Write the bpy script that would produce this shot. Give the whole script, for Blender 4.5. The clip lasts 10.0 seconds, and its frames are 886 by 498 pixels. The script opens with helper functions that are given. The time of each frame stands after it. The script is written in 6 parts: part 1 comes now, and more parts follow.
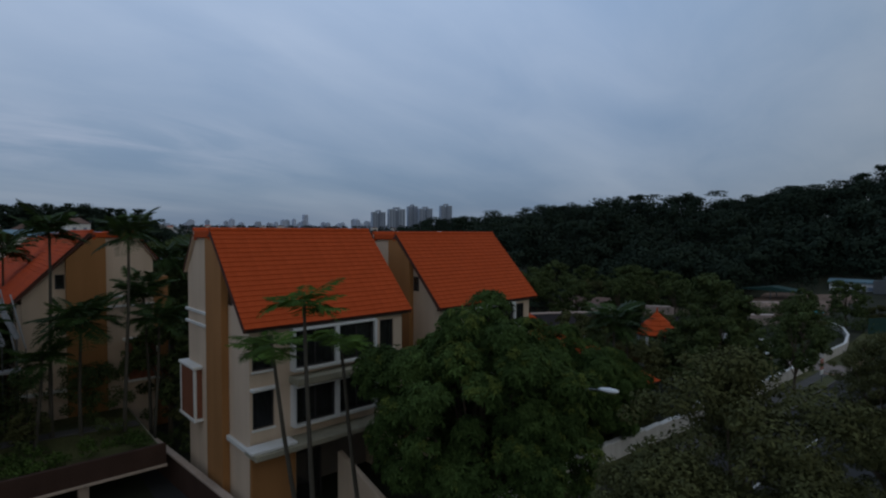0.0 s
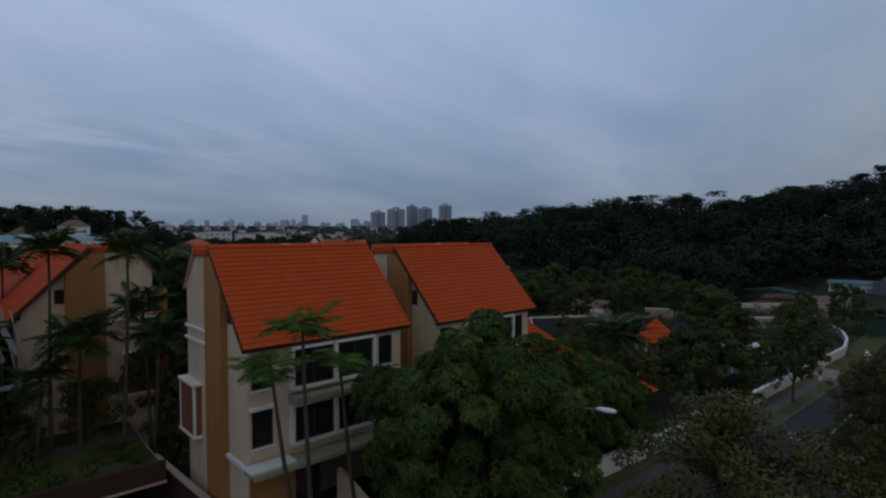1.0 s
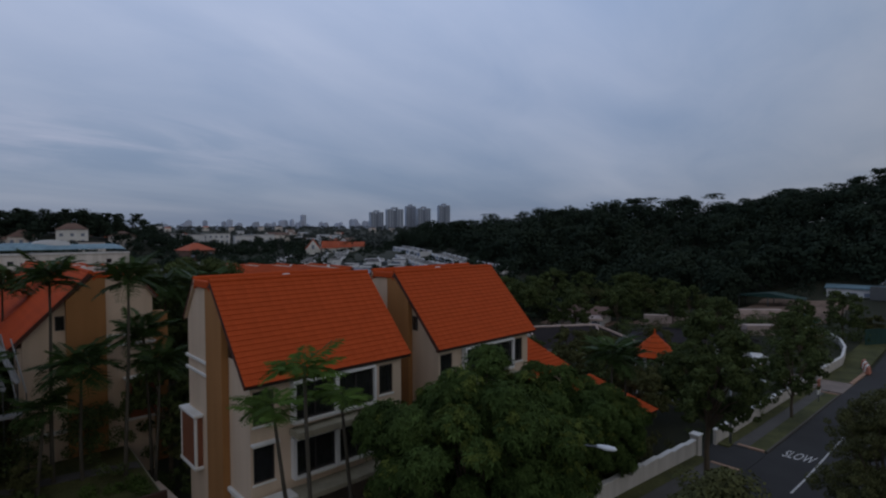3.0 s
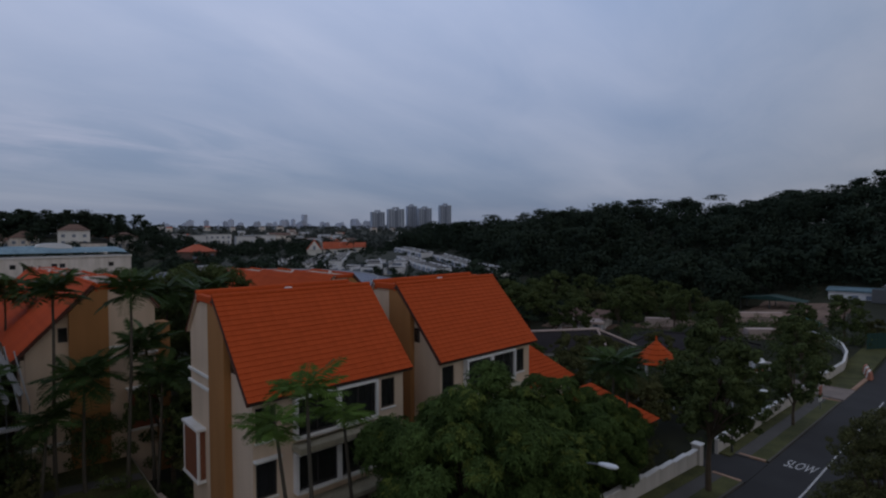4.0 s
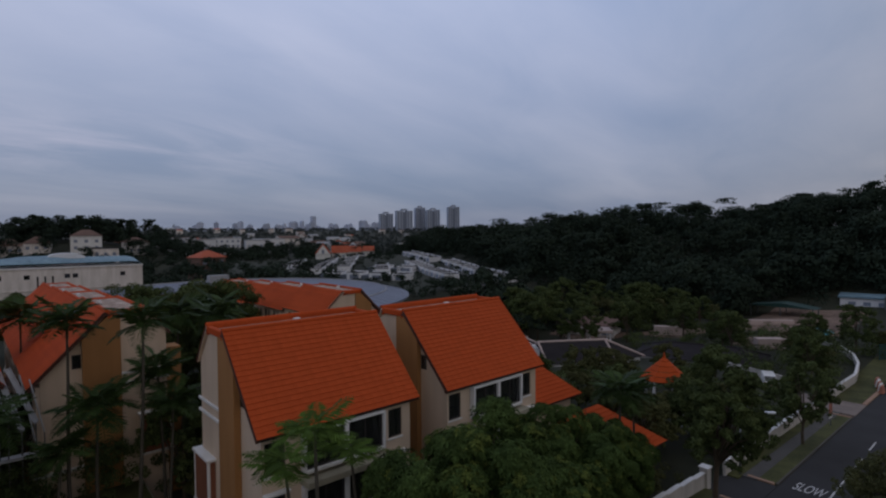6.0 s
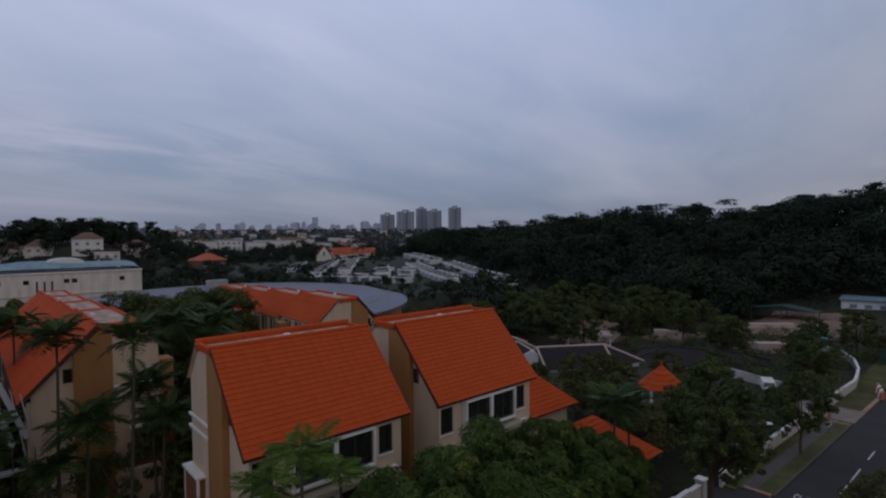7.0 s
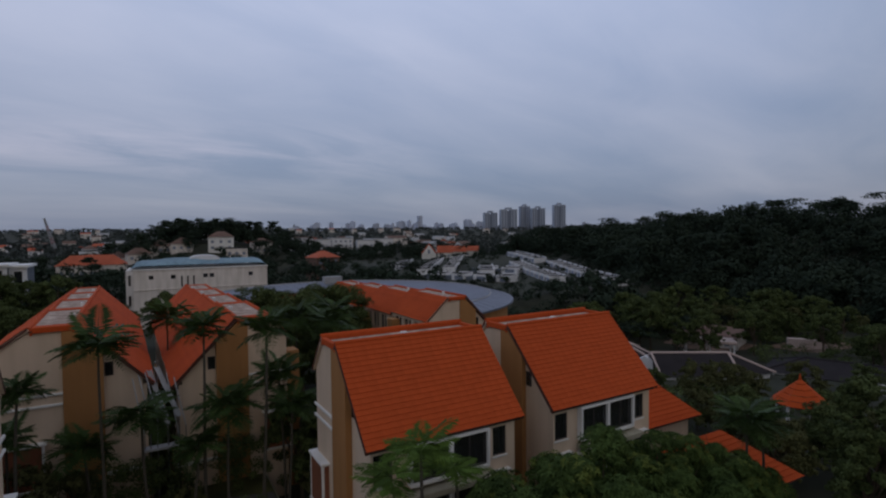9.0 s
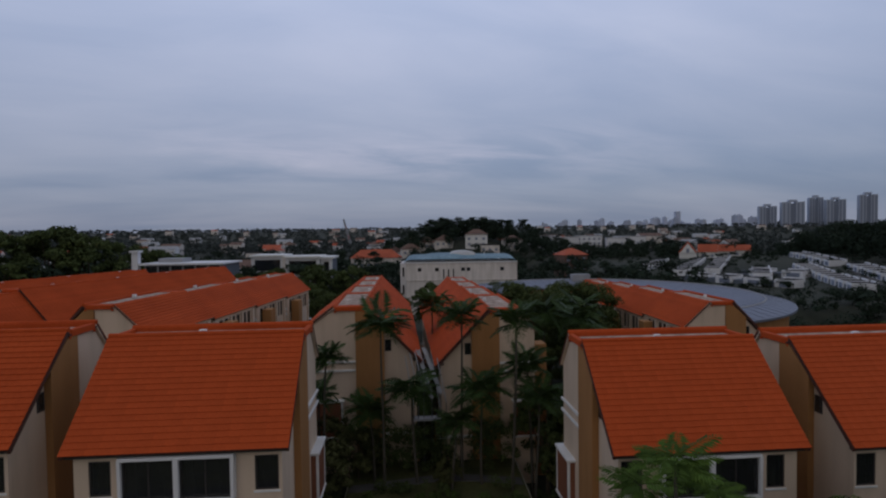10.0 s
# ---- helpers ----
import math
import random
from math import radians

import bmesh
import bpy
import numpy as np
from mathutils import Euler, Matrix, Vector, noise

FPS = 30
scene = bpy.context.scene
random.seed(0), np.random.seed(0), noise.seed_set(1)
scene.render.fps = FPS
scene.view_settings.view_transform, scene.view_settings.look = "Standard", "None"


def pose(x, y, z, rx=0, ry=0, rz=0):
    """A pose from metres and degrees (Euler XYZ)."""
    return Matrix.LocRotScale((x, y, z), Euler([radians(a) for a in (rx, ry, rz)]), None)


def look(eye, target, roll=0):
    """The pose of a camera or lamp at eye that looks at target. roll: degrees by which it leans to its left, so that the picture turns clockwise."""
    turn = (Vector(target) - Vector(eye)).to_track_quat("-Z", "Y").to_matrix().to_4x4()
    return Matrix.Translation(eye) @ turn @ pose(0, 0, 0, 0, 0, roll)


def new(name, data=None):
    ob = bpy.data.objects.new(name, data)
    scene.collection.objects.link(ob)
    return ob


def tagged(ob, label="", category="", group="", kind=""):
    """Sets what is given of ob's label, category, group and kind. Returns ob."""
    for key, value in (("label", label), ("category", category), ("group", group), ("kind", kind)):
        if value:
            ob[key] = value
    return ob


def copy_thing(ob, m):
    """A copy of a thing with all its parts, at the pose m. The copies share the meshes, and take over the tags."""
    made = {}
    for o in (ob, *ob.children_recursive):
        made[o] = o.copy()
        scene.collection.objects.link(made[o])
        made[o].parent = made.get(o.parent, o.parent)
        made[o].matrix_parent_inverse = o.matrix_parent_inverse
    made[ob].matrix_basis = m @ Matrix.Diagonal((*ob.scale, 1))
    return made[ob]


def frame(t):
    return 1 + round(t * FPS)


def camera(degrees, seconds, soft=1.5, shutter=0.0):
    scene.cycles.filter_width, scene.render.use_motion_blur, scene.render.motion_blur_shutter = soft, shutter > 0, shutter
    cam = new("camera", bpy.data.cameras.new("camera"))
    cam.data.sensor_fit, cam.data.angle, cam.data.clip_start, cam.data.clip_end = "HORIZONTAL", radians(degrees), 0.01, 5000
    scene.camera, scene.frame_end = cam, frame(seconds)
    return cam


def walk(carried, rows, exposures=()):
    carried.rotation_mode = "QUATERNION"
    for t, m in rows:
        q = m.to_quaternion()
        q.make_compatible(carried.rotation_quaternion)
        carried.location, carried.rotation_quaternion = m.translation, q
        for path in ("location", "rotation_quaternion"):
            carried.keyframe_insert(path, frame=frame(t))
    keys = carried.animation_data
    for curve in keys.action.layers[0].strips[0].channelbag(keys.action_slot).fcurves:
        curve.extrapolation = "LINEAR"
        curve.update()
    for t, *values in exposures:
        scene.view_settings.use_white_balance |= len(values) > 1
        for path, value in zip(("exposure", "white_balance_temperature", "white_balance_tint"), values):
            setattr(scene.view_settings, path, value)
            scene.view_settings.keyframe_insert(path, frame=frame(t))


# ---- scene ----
cam = camera(79.7, 10.0, soft=2.2)
PATH = [
    (0, (-0.023, -0.04, 12.389), (1.293, 1.465, 12.329), -0.0),
    (0.5, (0.004, -0.112, 12.767), (1.319, 1.394, 12.707), -0.2),
    (1, (0.006, -0.124, 13.179), (1.323, 1.381, 13.117), -0.2),
    (1.5, (-0.001, -0.092, 13.577), (1.318, 1.41, 13.514), -0.2),
    (2, (-0.065, -0.087, 13.948), (1.257, 1.413, 13.885), -0.2),
    (2.5, (-0.083, -0.109, 14.293), (1.239, 1.391, 14.23), -0.3),
    (4, (-0.121, -0.097, 15.327), (1.197, 1.407, 15.262), -0.3),
    (4.5, (-0.194, -0.116, 15.666), (1.119, 1.392, 15.603), -0.4),
    (5, (-0.262, -0.171, 16.045), (1.045, 1.341, 15.984), -0.4),
    (5.5, (-0.279, -0.246, 16.421), (1.021, 1.273, 16.359), -0.4),
    (7, (0.373, -0.549, 17.529), (1.662, 0.98, 17.47), -0.6),
    (7.5, (0.521, -0.641, 17.692), (1.817, 0.881, 17.631), -0.4),
    (8, (0.494, -0.539, 17.729), (1.804, 0.971, 17.668), -0.4),
    (8.5, (0.152, -0.301, 17.72), (1.471, 1.202, 17.657), -0.6),
    (8.7, (0.079, -0.227, 17.708), (1.398, 1.275, 17.645), -0.6),
    (8.8, (0.043, -0.190, 17.702), (1.309, 1.357, 17.639), -0.6),
    (8.9, (0.006, -0.153, 17.695), (1.190, 1.458, 17.633), -0.6),
    (9, (-0.03, -0.116, 17.689), (0.942, 1.63, 17.627), -0.7),
    (9.1, (-0.044, -0.127, 17.687), (0.673, 1.740, 17.626), -0.7),
    (9.2, (-0.058, -0.137, 17.685), (0.407, 1.807, 17.626), -0.7),
    (9.5, (-0.099, -0.168, 17.679), (0.37, 1.775, 17.624), -0.9),
    (9.7, (-0.096, -0.184, 17.660), (0.147, 1.800, 17.603), -0.8),
    (9.8, (-0.095, -0.192, 17.650), (0.048, 1.802, 17.593), -0.8),
    (9.9, (-0.094, -0.200, 17.641), (0.006, 1.797, 17.583), -0.8),
    (10, (-0.093, -0.207, 17.631), (0.005, 1.789, 17.572), -0.8),
]
walk(cam, [(t, look(eye, target, roll)) for t, eye, target, roll in PATH],
     exposures=((0, -0.04, 6150, 2), (2.5, 0.0, 6350, 8), (4.5, 0.02, 6450, 12), (7.5, 0.12, 6700, 14), (8.0, -0.07, 6350, 10), (8.5, 0.07, 6600, 12), (9.0, 0.11, 6650, 12), (10.0, 0.11, 6600, 12)))

# ---- world, sun, exposure ----
SUN_EL, SUN_ROT = 14.0, 200.0
world = bpy.data.worlds.new("overcast_dusk")
scene.world = world
world.use_nodes = True
wn, wl = world.node_tree.nodes, world.node_tree.links
wn.clear()
w_out = wn.new("ShaderNodeOutputWorld")
w_bg = wn.new("ShaderNodeBackground")
w_sky = wn.new("ShaderNodeTexSky")
w_sky.sky_type, w_sky.sun_disc = "NISHITA", False
w_sky.sun_elevation, w_sky.sun_rotation = radians(SUN_EL), radians(SUN_ROT)
w_sky.air_density, w_sky.dust_density, w_sky.ozone_density = 1.0, 2.0, 2.0
w_tc = wn.new("ShaderNodeTexCoord")
w_sep = wn.new("ShaderNodeSeparateXYZ")
wl.new(w_tc.outputs["Generated"], w_sep.inputs[0])
w_map = wn.new("ShaderNodeMapping")
w_map.vector_type = "TEXTURE"
w_map.inputs["Scale"].default_value = (2.1, 1.0, 1.0)
w_map.inputs["Rotation"].default_value = (0, 0, radians(14))


def w_noise(scale, detail, rough, dist=0.0):
    n = wn.new("ShaderNodeTexNoise")
    n.inputs["Scale"].default_value, n.inputs["Detail"].default_value = scale, detail
    n.inputs["Roughness"].default_value, n.inputs["Distortion"].default_value = rough, dist
    wl.new(w_map.outputs["Vector"], n.inputs["Vector"])
    return n.outputs["Fac"]


def w_math(op, a, b):
    n = wn.new("ShaderNodeMath")
    n.operation = op
    for i, v in enumerate((a, b)):
        if isinstance(v, (int, float)):
            n.inputs[i].default_value = v
        else:
            wl.new(v, n.inputs[i])
    return n.outputs[0]


# layered cloud on a level deck: broad banks plus finer streaks
w_deck = w_math("ADD", w_math("MAXIMUM", w_sep.outputs["Z"], 0.0), 0.16)
w_plane = wn.new("ShaderNodeCombineXYZ")
wl.new(w_math("DIVIDE", w_sep.outputs["X"], w_deck), w_plane.inputs["X"])
wl.new(w_math("DIVIDE", w_sep.outputs["Y"], w_deck), w_plane.inputs["Y"])
wl.new(w_plane.outputs[0], w_map.inputs["Vector"])
w_big = w_noise(0.62, 3.0, 0.5, 0.4)
w_fine = w_noise(2.3, 6.0, 0.6, 0.5)
w_mix = w_math("ADD", w_math("MULTIPLY", w_big, 0.80), w_math("MULTIPLY", w_fine, 0.20))
w_ramp = wn.new("ShaderNodeValToRGB")
w_ramp.color_ramp.elements[0].position, w_ramp.color_ramp.elements[0].color = 0.36, (0.28, 0.36, 0.54, 1)
w_ramp.color_ramp.elements[1].position, w_ramp.color_ramp.elements[1].color = 0.66, (0.49, 0.54, 0.70, 1)
wl.new(w_mix, w_ramp.inputs["Fac"])
# the cloud deck thins and darkens towards the horizon
w_alt = wn.new("ShaderNodeMapRange")
w_alt.inputs["From Min"].default_value, w_alt.inputs["From Max"].default_value = 0.0, 0.45
w_alt.inputs["To Min"].default_value, w_alt.inputs["To Max"].default_value = 0.50, 1.16
wl.new(w_sep.outputs["Z"], w_alt.inputs["Value"])
# sky overhead and in the south, out of view, dimmed to darken the ground
w_top = wn.new("ShaderNodeMapRange")
w_top.inputs["From Min"].default_value, w_top.inputs["From Max"].default_value = 0.45, 1.0
w_top.inputs["To Min"].default_value, w_top.inputs["To Max"].default_value = 1.0, 0.68
wl.new(w_sep.outputs["Z"], w_top.inputs["Value"])
w_south = wn.new("ShaderNodeMapRange")
w_south.inputs["From Min"].default_value, w_south.inputs["From Max"].default_value = -0.9, 0.35
w_south.inputs["To Min"].default_value, w_south.inputs["To Max"].default_value = 0.62, 1.0
wl.new(w_sep.outputs["Y"], w_south.inputs["Value"])
w_alt_all = w_math("MULTIPLY", w_alt.outputs["Result"], w_math("MULTIPLY", w_top.outputs["Result"], w_south.outputs["Result"]))
w_scale = wn.new("ShaderNodeMixRGB")
w_scale.blend_type, w_scale.inputs["Fac"].default_value = "MULTIPLY", 1.0
# the unseen southern sky also loses its blue, to warm the light below
w_grey = wn.new("ShaderNodeMixRGB")
w_grey.blend_type, w_grey.inputs[1].default_value, w_grey.inputs[2].default_value = "MIX", (1.12, 1.0, 0.82, 1), (1, 1, 1, 1)
w_clear = wn.new("ShaderNodeMapRange")
w_clear.inputs["From Min"].default_value, w_clear.inputs["From Max"].default_value = -0.2, 0.5
wl.new(w_sep.outputs["Y"], w_clear.inputs["Value"])
wl.new(w_clear.outputs["Result"], w_grey.inputs["Fac"])
w_tint = wn.new("ShaderNodeMixRGB")
w_tint.blend_type, w_tint.inputs["Fac"].default_value = "MULTIPLY", 1.0
wl.new(w_ramp.outputs["Color"], w_tint.inputs[1])
wl.new(w_grey.outputs["Color"], w_tint.inputs[2])
wl.new(w_tint.outputs["Color"], w_scale.inputs[1])
wl.new(w_alt_all, w_scale.inputs[2])
w_dim = wn.new("ShaderNodeMixRGB")
w_dim.blend_type, w_dim.inputs["Fac"].default_value, w_dim.inputs[2].default_value = "MULTIPLY", 1.0, (0.09, 0.09, 0.09, 1)
wl.new(w_sky.outputs["Color"], w_dim.inputs[1])
w_comb = wn.new("ShaderNodeMixRGB")
w_comb.inputs["Fac"].default_value = 0.9
wl.new(w_dim.outputs["Color"], w_comb.inputs[1])
wl.new(w_scale.outputs["Color"], w_comb.inputs[2])
# a thin pale gap between the cloud banks low in the north
w_gap = w_math("MULTIPLY", w_math("SUBTRACT", 1.0, w_math("MINIMUM", w_math("ABSOLUTE", w_math("MULTIPLY", w_math("SUBTRACT", w_sep.outputs["Z"], 0.145), 16.0), 0.0), 1.0)),
               w_math("MAXIMUM", w_math("MULTIPLY", w_math("SUBTRACT", w_sep.outputs["Y"], 0.86), 7.0), 0.0))
w_gap = w_math("MULTIPLY", w_gap, w_math("MAXIMUM", w_math("MULTIPLY", w_math("SUBTRACT", w_fine, 0.38), 4.0), 0.0))
w_pale = wn.new("ShaderNodeMixRGB")
w_pale.blend_type, w_pale.inputs[2].default_value = "ADD", (0.11, 0.085, 0.085, 1)
wl.new(w_gap, w_pale.inputs["Fac"])
wl.new(w_comb.outputs["Color"], w_pale.inputs[1])
wl.new(w_pale.outputs["Color"], w_bg.inputs["Color"])
w_bg.inputs["Strength"].default_value = 1.03
wl.new(w_bg.outputs["Background"], w_out.inputs["Surface"])

sun_data = bpy.data.lights.new("sun", "SUN")
sun_data.energy, sun_data.angle, sun_data.color = 0.06, radians(40), (1.0, 0.93, 0.86)
sun_ob = new("sun", sun_data)
sun_ob.matrix_world = look((-40, -60, 80), (0, 0, 0))


# ---- materials ----
def material(name, base, rough=0.7, var=0.25, scale=1.5, fine=14.0, bump=0.15, bump_dist=0.01, metal=0.0, rand=0.0, tint=None, spec=0.3,
             streak=0.0, island=0.0, trans=0.0):
    """A procedural surface: base colour varied at two scales, with fine relief; rand varies whole objects, island loose pieces,
    streak adds rain stains that run down."""
    m = bpy.data.materials.new(name)
    m.use_nodes = True
    n, l = m.node_tree.nodes, m.node_tree.links
    b = n["Principled BSDF"]
    b.inputs["Roughness"].default_value, b.inputs["Metallic"].default_value = rough, metal
    b.inputs["Specular IOR Level"].default_value = spec
    if trans:
        b.inputs["Transmission Weight"].default_value = trans
    tc = n.new("ShaderNodeTexCoord")
    big = n.new("ShaderNodeTexNoise")
    big.inputs["Scale"].default_value, big.inputs["Detail"].default_value = scale, 5
    small = n.new("ShaderNodeTexNoise")
    small.inputs["Scale"].default_value, small.inputs["Detail"].default_value = fine, 6
    for t in (big, small):
        l.new(tc.outputs["Object"], t.inputs["Vector"])
    dark = [c * (1 - var) for c in base]
    light = [min(1, c * (1 + var * 0.8)) for c in (tint or base)]
    ramp = n.new("ShaderNodeValToRGB")
    ramp.color_ramp.elements[0].position, ramp.color_ramp.elements[0].color = 0.3, (*dark, 1)
    ramp.color_ramp.elements[1].position, ramp.color_ramp.elements[1].color = 0.7, (*light, 1)
    add = n.new("ShaderNodeMath")
    add.operation = "MULTIPLY_ADD"
    add.inputs[1].default_value = 0.4
    l.new(small.outputs["Fac"], add.inputs[0])
    sc = n.new("ShaderNodeMath")
    sc.operation = "MULTIPLY"
    sc.inputs[1].default_value = 0.6
    l.new(big.outputs["Fac"], sc.inputs[0])
    l.new(sc.outputs[0], add.inputs[2])
    l.new(add.outputs[0], ramp.inputs["Fac"])
    col = ramp.outputs["Color"]
    for amount, node, out in ((rand, "ShaderNodeObjectInfo", "Random"), (island, "ShaderNodeNewGeometry", "Random Per Island")):
        if amount:
            src = n.new(node)
            mr = n.new("ShaderNodeMapRange")
            mr.inputs["To Min"].default_value, mr.inputs["To Max"].default_value = 1 - amount, 1 + amount
            l.new(src.outputs[out], mr.inputs["Value"])
            mx = n.new("ShaderNodeMixRGB")
            mx.blend_type, mx.inputs["Fac"].default_value = "MULTIPLY", 1
            l.new(col, mx.inputs[1])
            l.new(mr.outputs["Result"], mx.inputs[2])
            col = mx.outputs["Color"]
    if streak:
        mp = n.new("ShaderNodeMapping")
        mp.inputs["Scale"].default_value = (0.8, 0.8, 0.10)
        l.new(tc.outputs["Object"], mp.inputs["Vector"])
        st = n.new("ShaderNodeTexNoise")
        st.inputs["Scale"].default_value, st.inputs["Detail"].default_value = 1.6, 7
        l.new(mp.outputs["Vector"], st.inputs["Vector"])
        sr = n.new("ShaderNodeValToRGB")
        lo = 1 - streak
        sr.color_ramp.elements[0].position, sr.color_ramp.elements[0].color = 0.30, (lo, lo, lo * 0.97, 1)
        sr.color_ramp.elements[1].position, sr.color_ramp.elements[1].color = 0.62, (1, 1, 1, 1)
        l.new(st.outputs["Fac"], sr.inputs["Fac"])
        mx = n.new("ShaderNodeMixRGB")
        mx.blend_type, mx.inputs["Fac"].default_value = "MULTIPLY", 1
        l.new(col, mx.inputs[1])
        l.new(sr.outputs["Color"], mx.inputs[2])
        col = mx.outputs["Color"]
    l.new(col, b.inputs["Base Color"])
    if bump:
        bp = n.new("ShaderNodeBump")
        bp.inputs["Strength"].default_value, bp.inputs["Distance"].default_value = bump, bump_dist
        l.new(small.outputs["Fac"], bp.inputs["Height"])
        l.new(bp.outputs["Normal"], b.inputs["Normal"])
    return m


M_TILE = material("terracotta_tile", (0.46, 0.072, 0.019), 0.85, 0.16, 0.35, 9, 0.2, rand=0.05, tint=(0.47, 0.078, 0.019), spec=0.12)
M_TILEF = material("terracotta_tile_field", (0.44, 0.068, 0.018), 0.85, 0.2, 0.3, 7, 0.2, island=0.05, tint=(0.46, 0.076, 0.019), spec=0.1)
M_CREAM = material("cream_render", (0.65, 0.52, 0.405), 0.85, 0.07, 0.4, 25, 0.15, streak=0.13)
M_OCHRE = material("ochre_render", (0.36, 0.178, 0.068), 0.85, 0.10, 0.4, 25, 0.15, streak=0.13)
M_WHITE = material("white_paint", (0.74, 0.74, 0.74), 0.55, 0.06, 0.8, 30, 0.1, streak=0.1)
M_DARK = material("dark_fascia", (0.045, 0.035, 0.032), 0.6, 0.3, 1.5, 20, 0.1)
M_BRICKRED = material("red_brown_panel", (0.23, 0.088, 0.050), 0.7, 0.2, 1.0, 18, 0.2, streak=0.1)
M_CONC = material("pale_concrete", (0.46, 0.37, 0.31), 0.9, 0.32, 0.7, 12, 0.3, streak=0.0)
M_RIDGE = material("stained_ridge_screed", (0.30, 0.17, 0.12), 0.95, 0.6, 1.6, 9, 0.3, tint=(0.44, 0.35, 0.29), spec=0.1)
M_SLAB = material("weathered_slab", (0.34, 0.32, 0.25), 0.9, 0.25, 1.2, 12, 0.3)
M_FRAME = material("window_frame", (0.72, 0.73, 0.75), 0.4, 0.05, 1, 30, 0.05)
M_DKFRAME = material("dark_frame", (0.05, 0.045, 0.045), 0.4, 0.1, 1, 30, 0.05)
M_CURTAIN = material("curtain", (0.10, 0.085, 0.075), 0.9, 0.3, 2.0, 20, 0.3)
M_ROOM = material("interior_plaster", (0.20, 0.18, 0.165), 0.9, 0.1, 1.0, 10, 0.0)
M_GLASS = material("window_glass", (0.32, 0.34, 0.36), 0.03, 0.05, 0.5, 1, 0.0, trans=0.95, spec=0.5)
M_ASPHALT = material("asphalt", (0.034, 0.034, 0.036), 0.9, 0.25, 0.35, 60, 0.35)
M_KERB = material("kerb_concrete", (0.085, 0.08, 0.07), 0.9, 0.2, 1.2, 20, 0.3)
M_PATH = material("footpath_concrete", (0.088, 0.084, 0.08), 0.92, 0.25, 0.6, 18, 0.3)
M_PAINT = material("road_paint", (0.55, 0.55, 0.55), 0.8, 0.35, 3.0, 30, 0.15)
M_FOOT = material("worn_pale_concrete", (0.22, 0.18, 0.16), 0.92, 0.3, 0.8, 14, 0.3)
M_SANDKERB = material("buff_kerb", (0.36, 0.23, 0.16), 0.9, 0.25, 1.2, 16, 0.3)
M_GRASS = material("grass", (0.044, 0.056, 0.018), 0.95, 0.5, 0.5, 7, 0.6, 0.05, tint=(0.078, 0.08, 0.028))
M_LAND = material("far_land", (0.018, 0.025, 0.012), 0.95, 0.5, 0.02, 0.3, 0.0, tint=(0.034, 0.036, 0.022))
M_SAND = material("bare_earth", (0.085, 0.062, 0.047), 0.95, 0.5, 0.25, 2.0, 0.4, tint=(0.22, 0.15, 0.115))
M_BWALL = material("boundary_wall_paint", (0.56, 0.535, 0.51), 0.85, 0.1, 0.6, 18, 0.2, streak=0.22)
M_BARK = material("bark", (0.09, 0.07, 0.05), 0.95, 0.35, 2.0, 25, 0.6, 0.02)
M_PALMB = material("slender_trunk", (0.075, 0.068, 0.055), 0.9, 0.3, 1.5, 20, 0.4)
M_LEAF = material("broad_leaf", (0.034, 0.060, 0.019), 0.9, 0.4, 0.5, 2.5, 0.0, island=0.3, tint=(0.058, 0.092, 0.026), spec=0.05)
# paler leaf green that paints highlights onto the upper tufts of a crown
M_LEAFTOP = material("highlight_leaf", (0.080, 0.110, 0.026), 0.9, 0.3, 0.6, 2.5, 0.0, island=0.25, tint=(0.094, 0.118, 0.028), spec=0.05)
M_COVER = material("ground_cover_leaf", (0.040, 0.072, 0.018), 0.9, 0.35, 0.5, 3.0, 0.0, island=0.3, tint=(0.062, 0.098, 0.024), spec=0.08)
M_LEAF2 = material("dull_leaf", (0.052, 0.073, 0.030), 0.9, 0.35, 0.3, 2.5, 0.0, island=0.25, tint=(0.074, 0.098, 0.034), spec=0.08)
M_LEAF3 = material("olive_leaf", (0.066, 0.073, 0.032), 0.9, 0.35, 0.3, 2.5, 0.0, island=0.25, tint=(0.090, 0.095, 0.037), spec=0.08)
M_FROND = material("frond_leaf", (0.052, 0.100, 0.020), 0.8, 0.3, 0.7, 4, 0.0, rand=0.3, tint=(0.084, 0.140, 0.026), spec=0.1)
M_FROND2 = material("dark_frond_leaf", (0.034, 0.062, 0.022), 0.5, 0.3, 0.7, 4, 0.0, rand=0.3, tint=(0.045, 0.078, 0.022), spec=0.1)
M_WOOD = material("forest_leaf", (0.022, 0.034, 0.024), 0.9, 0.25, 0.06, 0.6, 0.0, island=0.05, tint=(0.028, 0.041, 0.028), spec=0.05)
M_METALROOF = material("grey_metal_roof", (0.19, 0.21, 0.265), 0.6, 0.12, 0.15, 3, 0.1, metal=0.3)
M_BLUEROOF = material("blue_grey_roof", (0.12, 0.22, 0.29), 0.7, 0.3, 0.2, 2, 0.1, tint=(0.21, 0.32, 0.38), streak=0.25)
M_FARWHITE = material("far_white_wall", (0.70, 0.71, 0.74), 0.8, 0.12, 0.2, 3, 0.0)
M_STAIN = material("stained_white_wall", (0.76, 0.71, 0.68), 0.85, 0.15, 0.25, 4, 0.1, streak=0.2)
M_FARRED = material("far_red_roof", (0.42, 0.10, 0.05), 0.8, 0.25, 0.2, 3, 0.0)
M_FARBROWN = material("far_brown_roof", (0.16, 0.10, 0.08), 0.85, 0.3, 0.2, 3, 0.0)
M_SLATE = material("dark_slate_roof", (0.034, 0.031, 0.034), 0.9, 0.25, 0.5, 8, 0.2, spec=0.08)
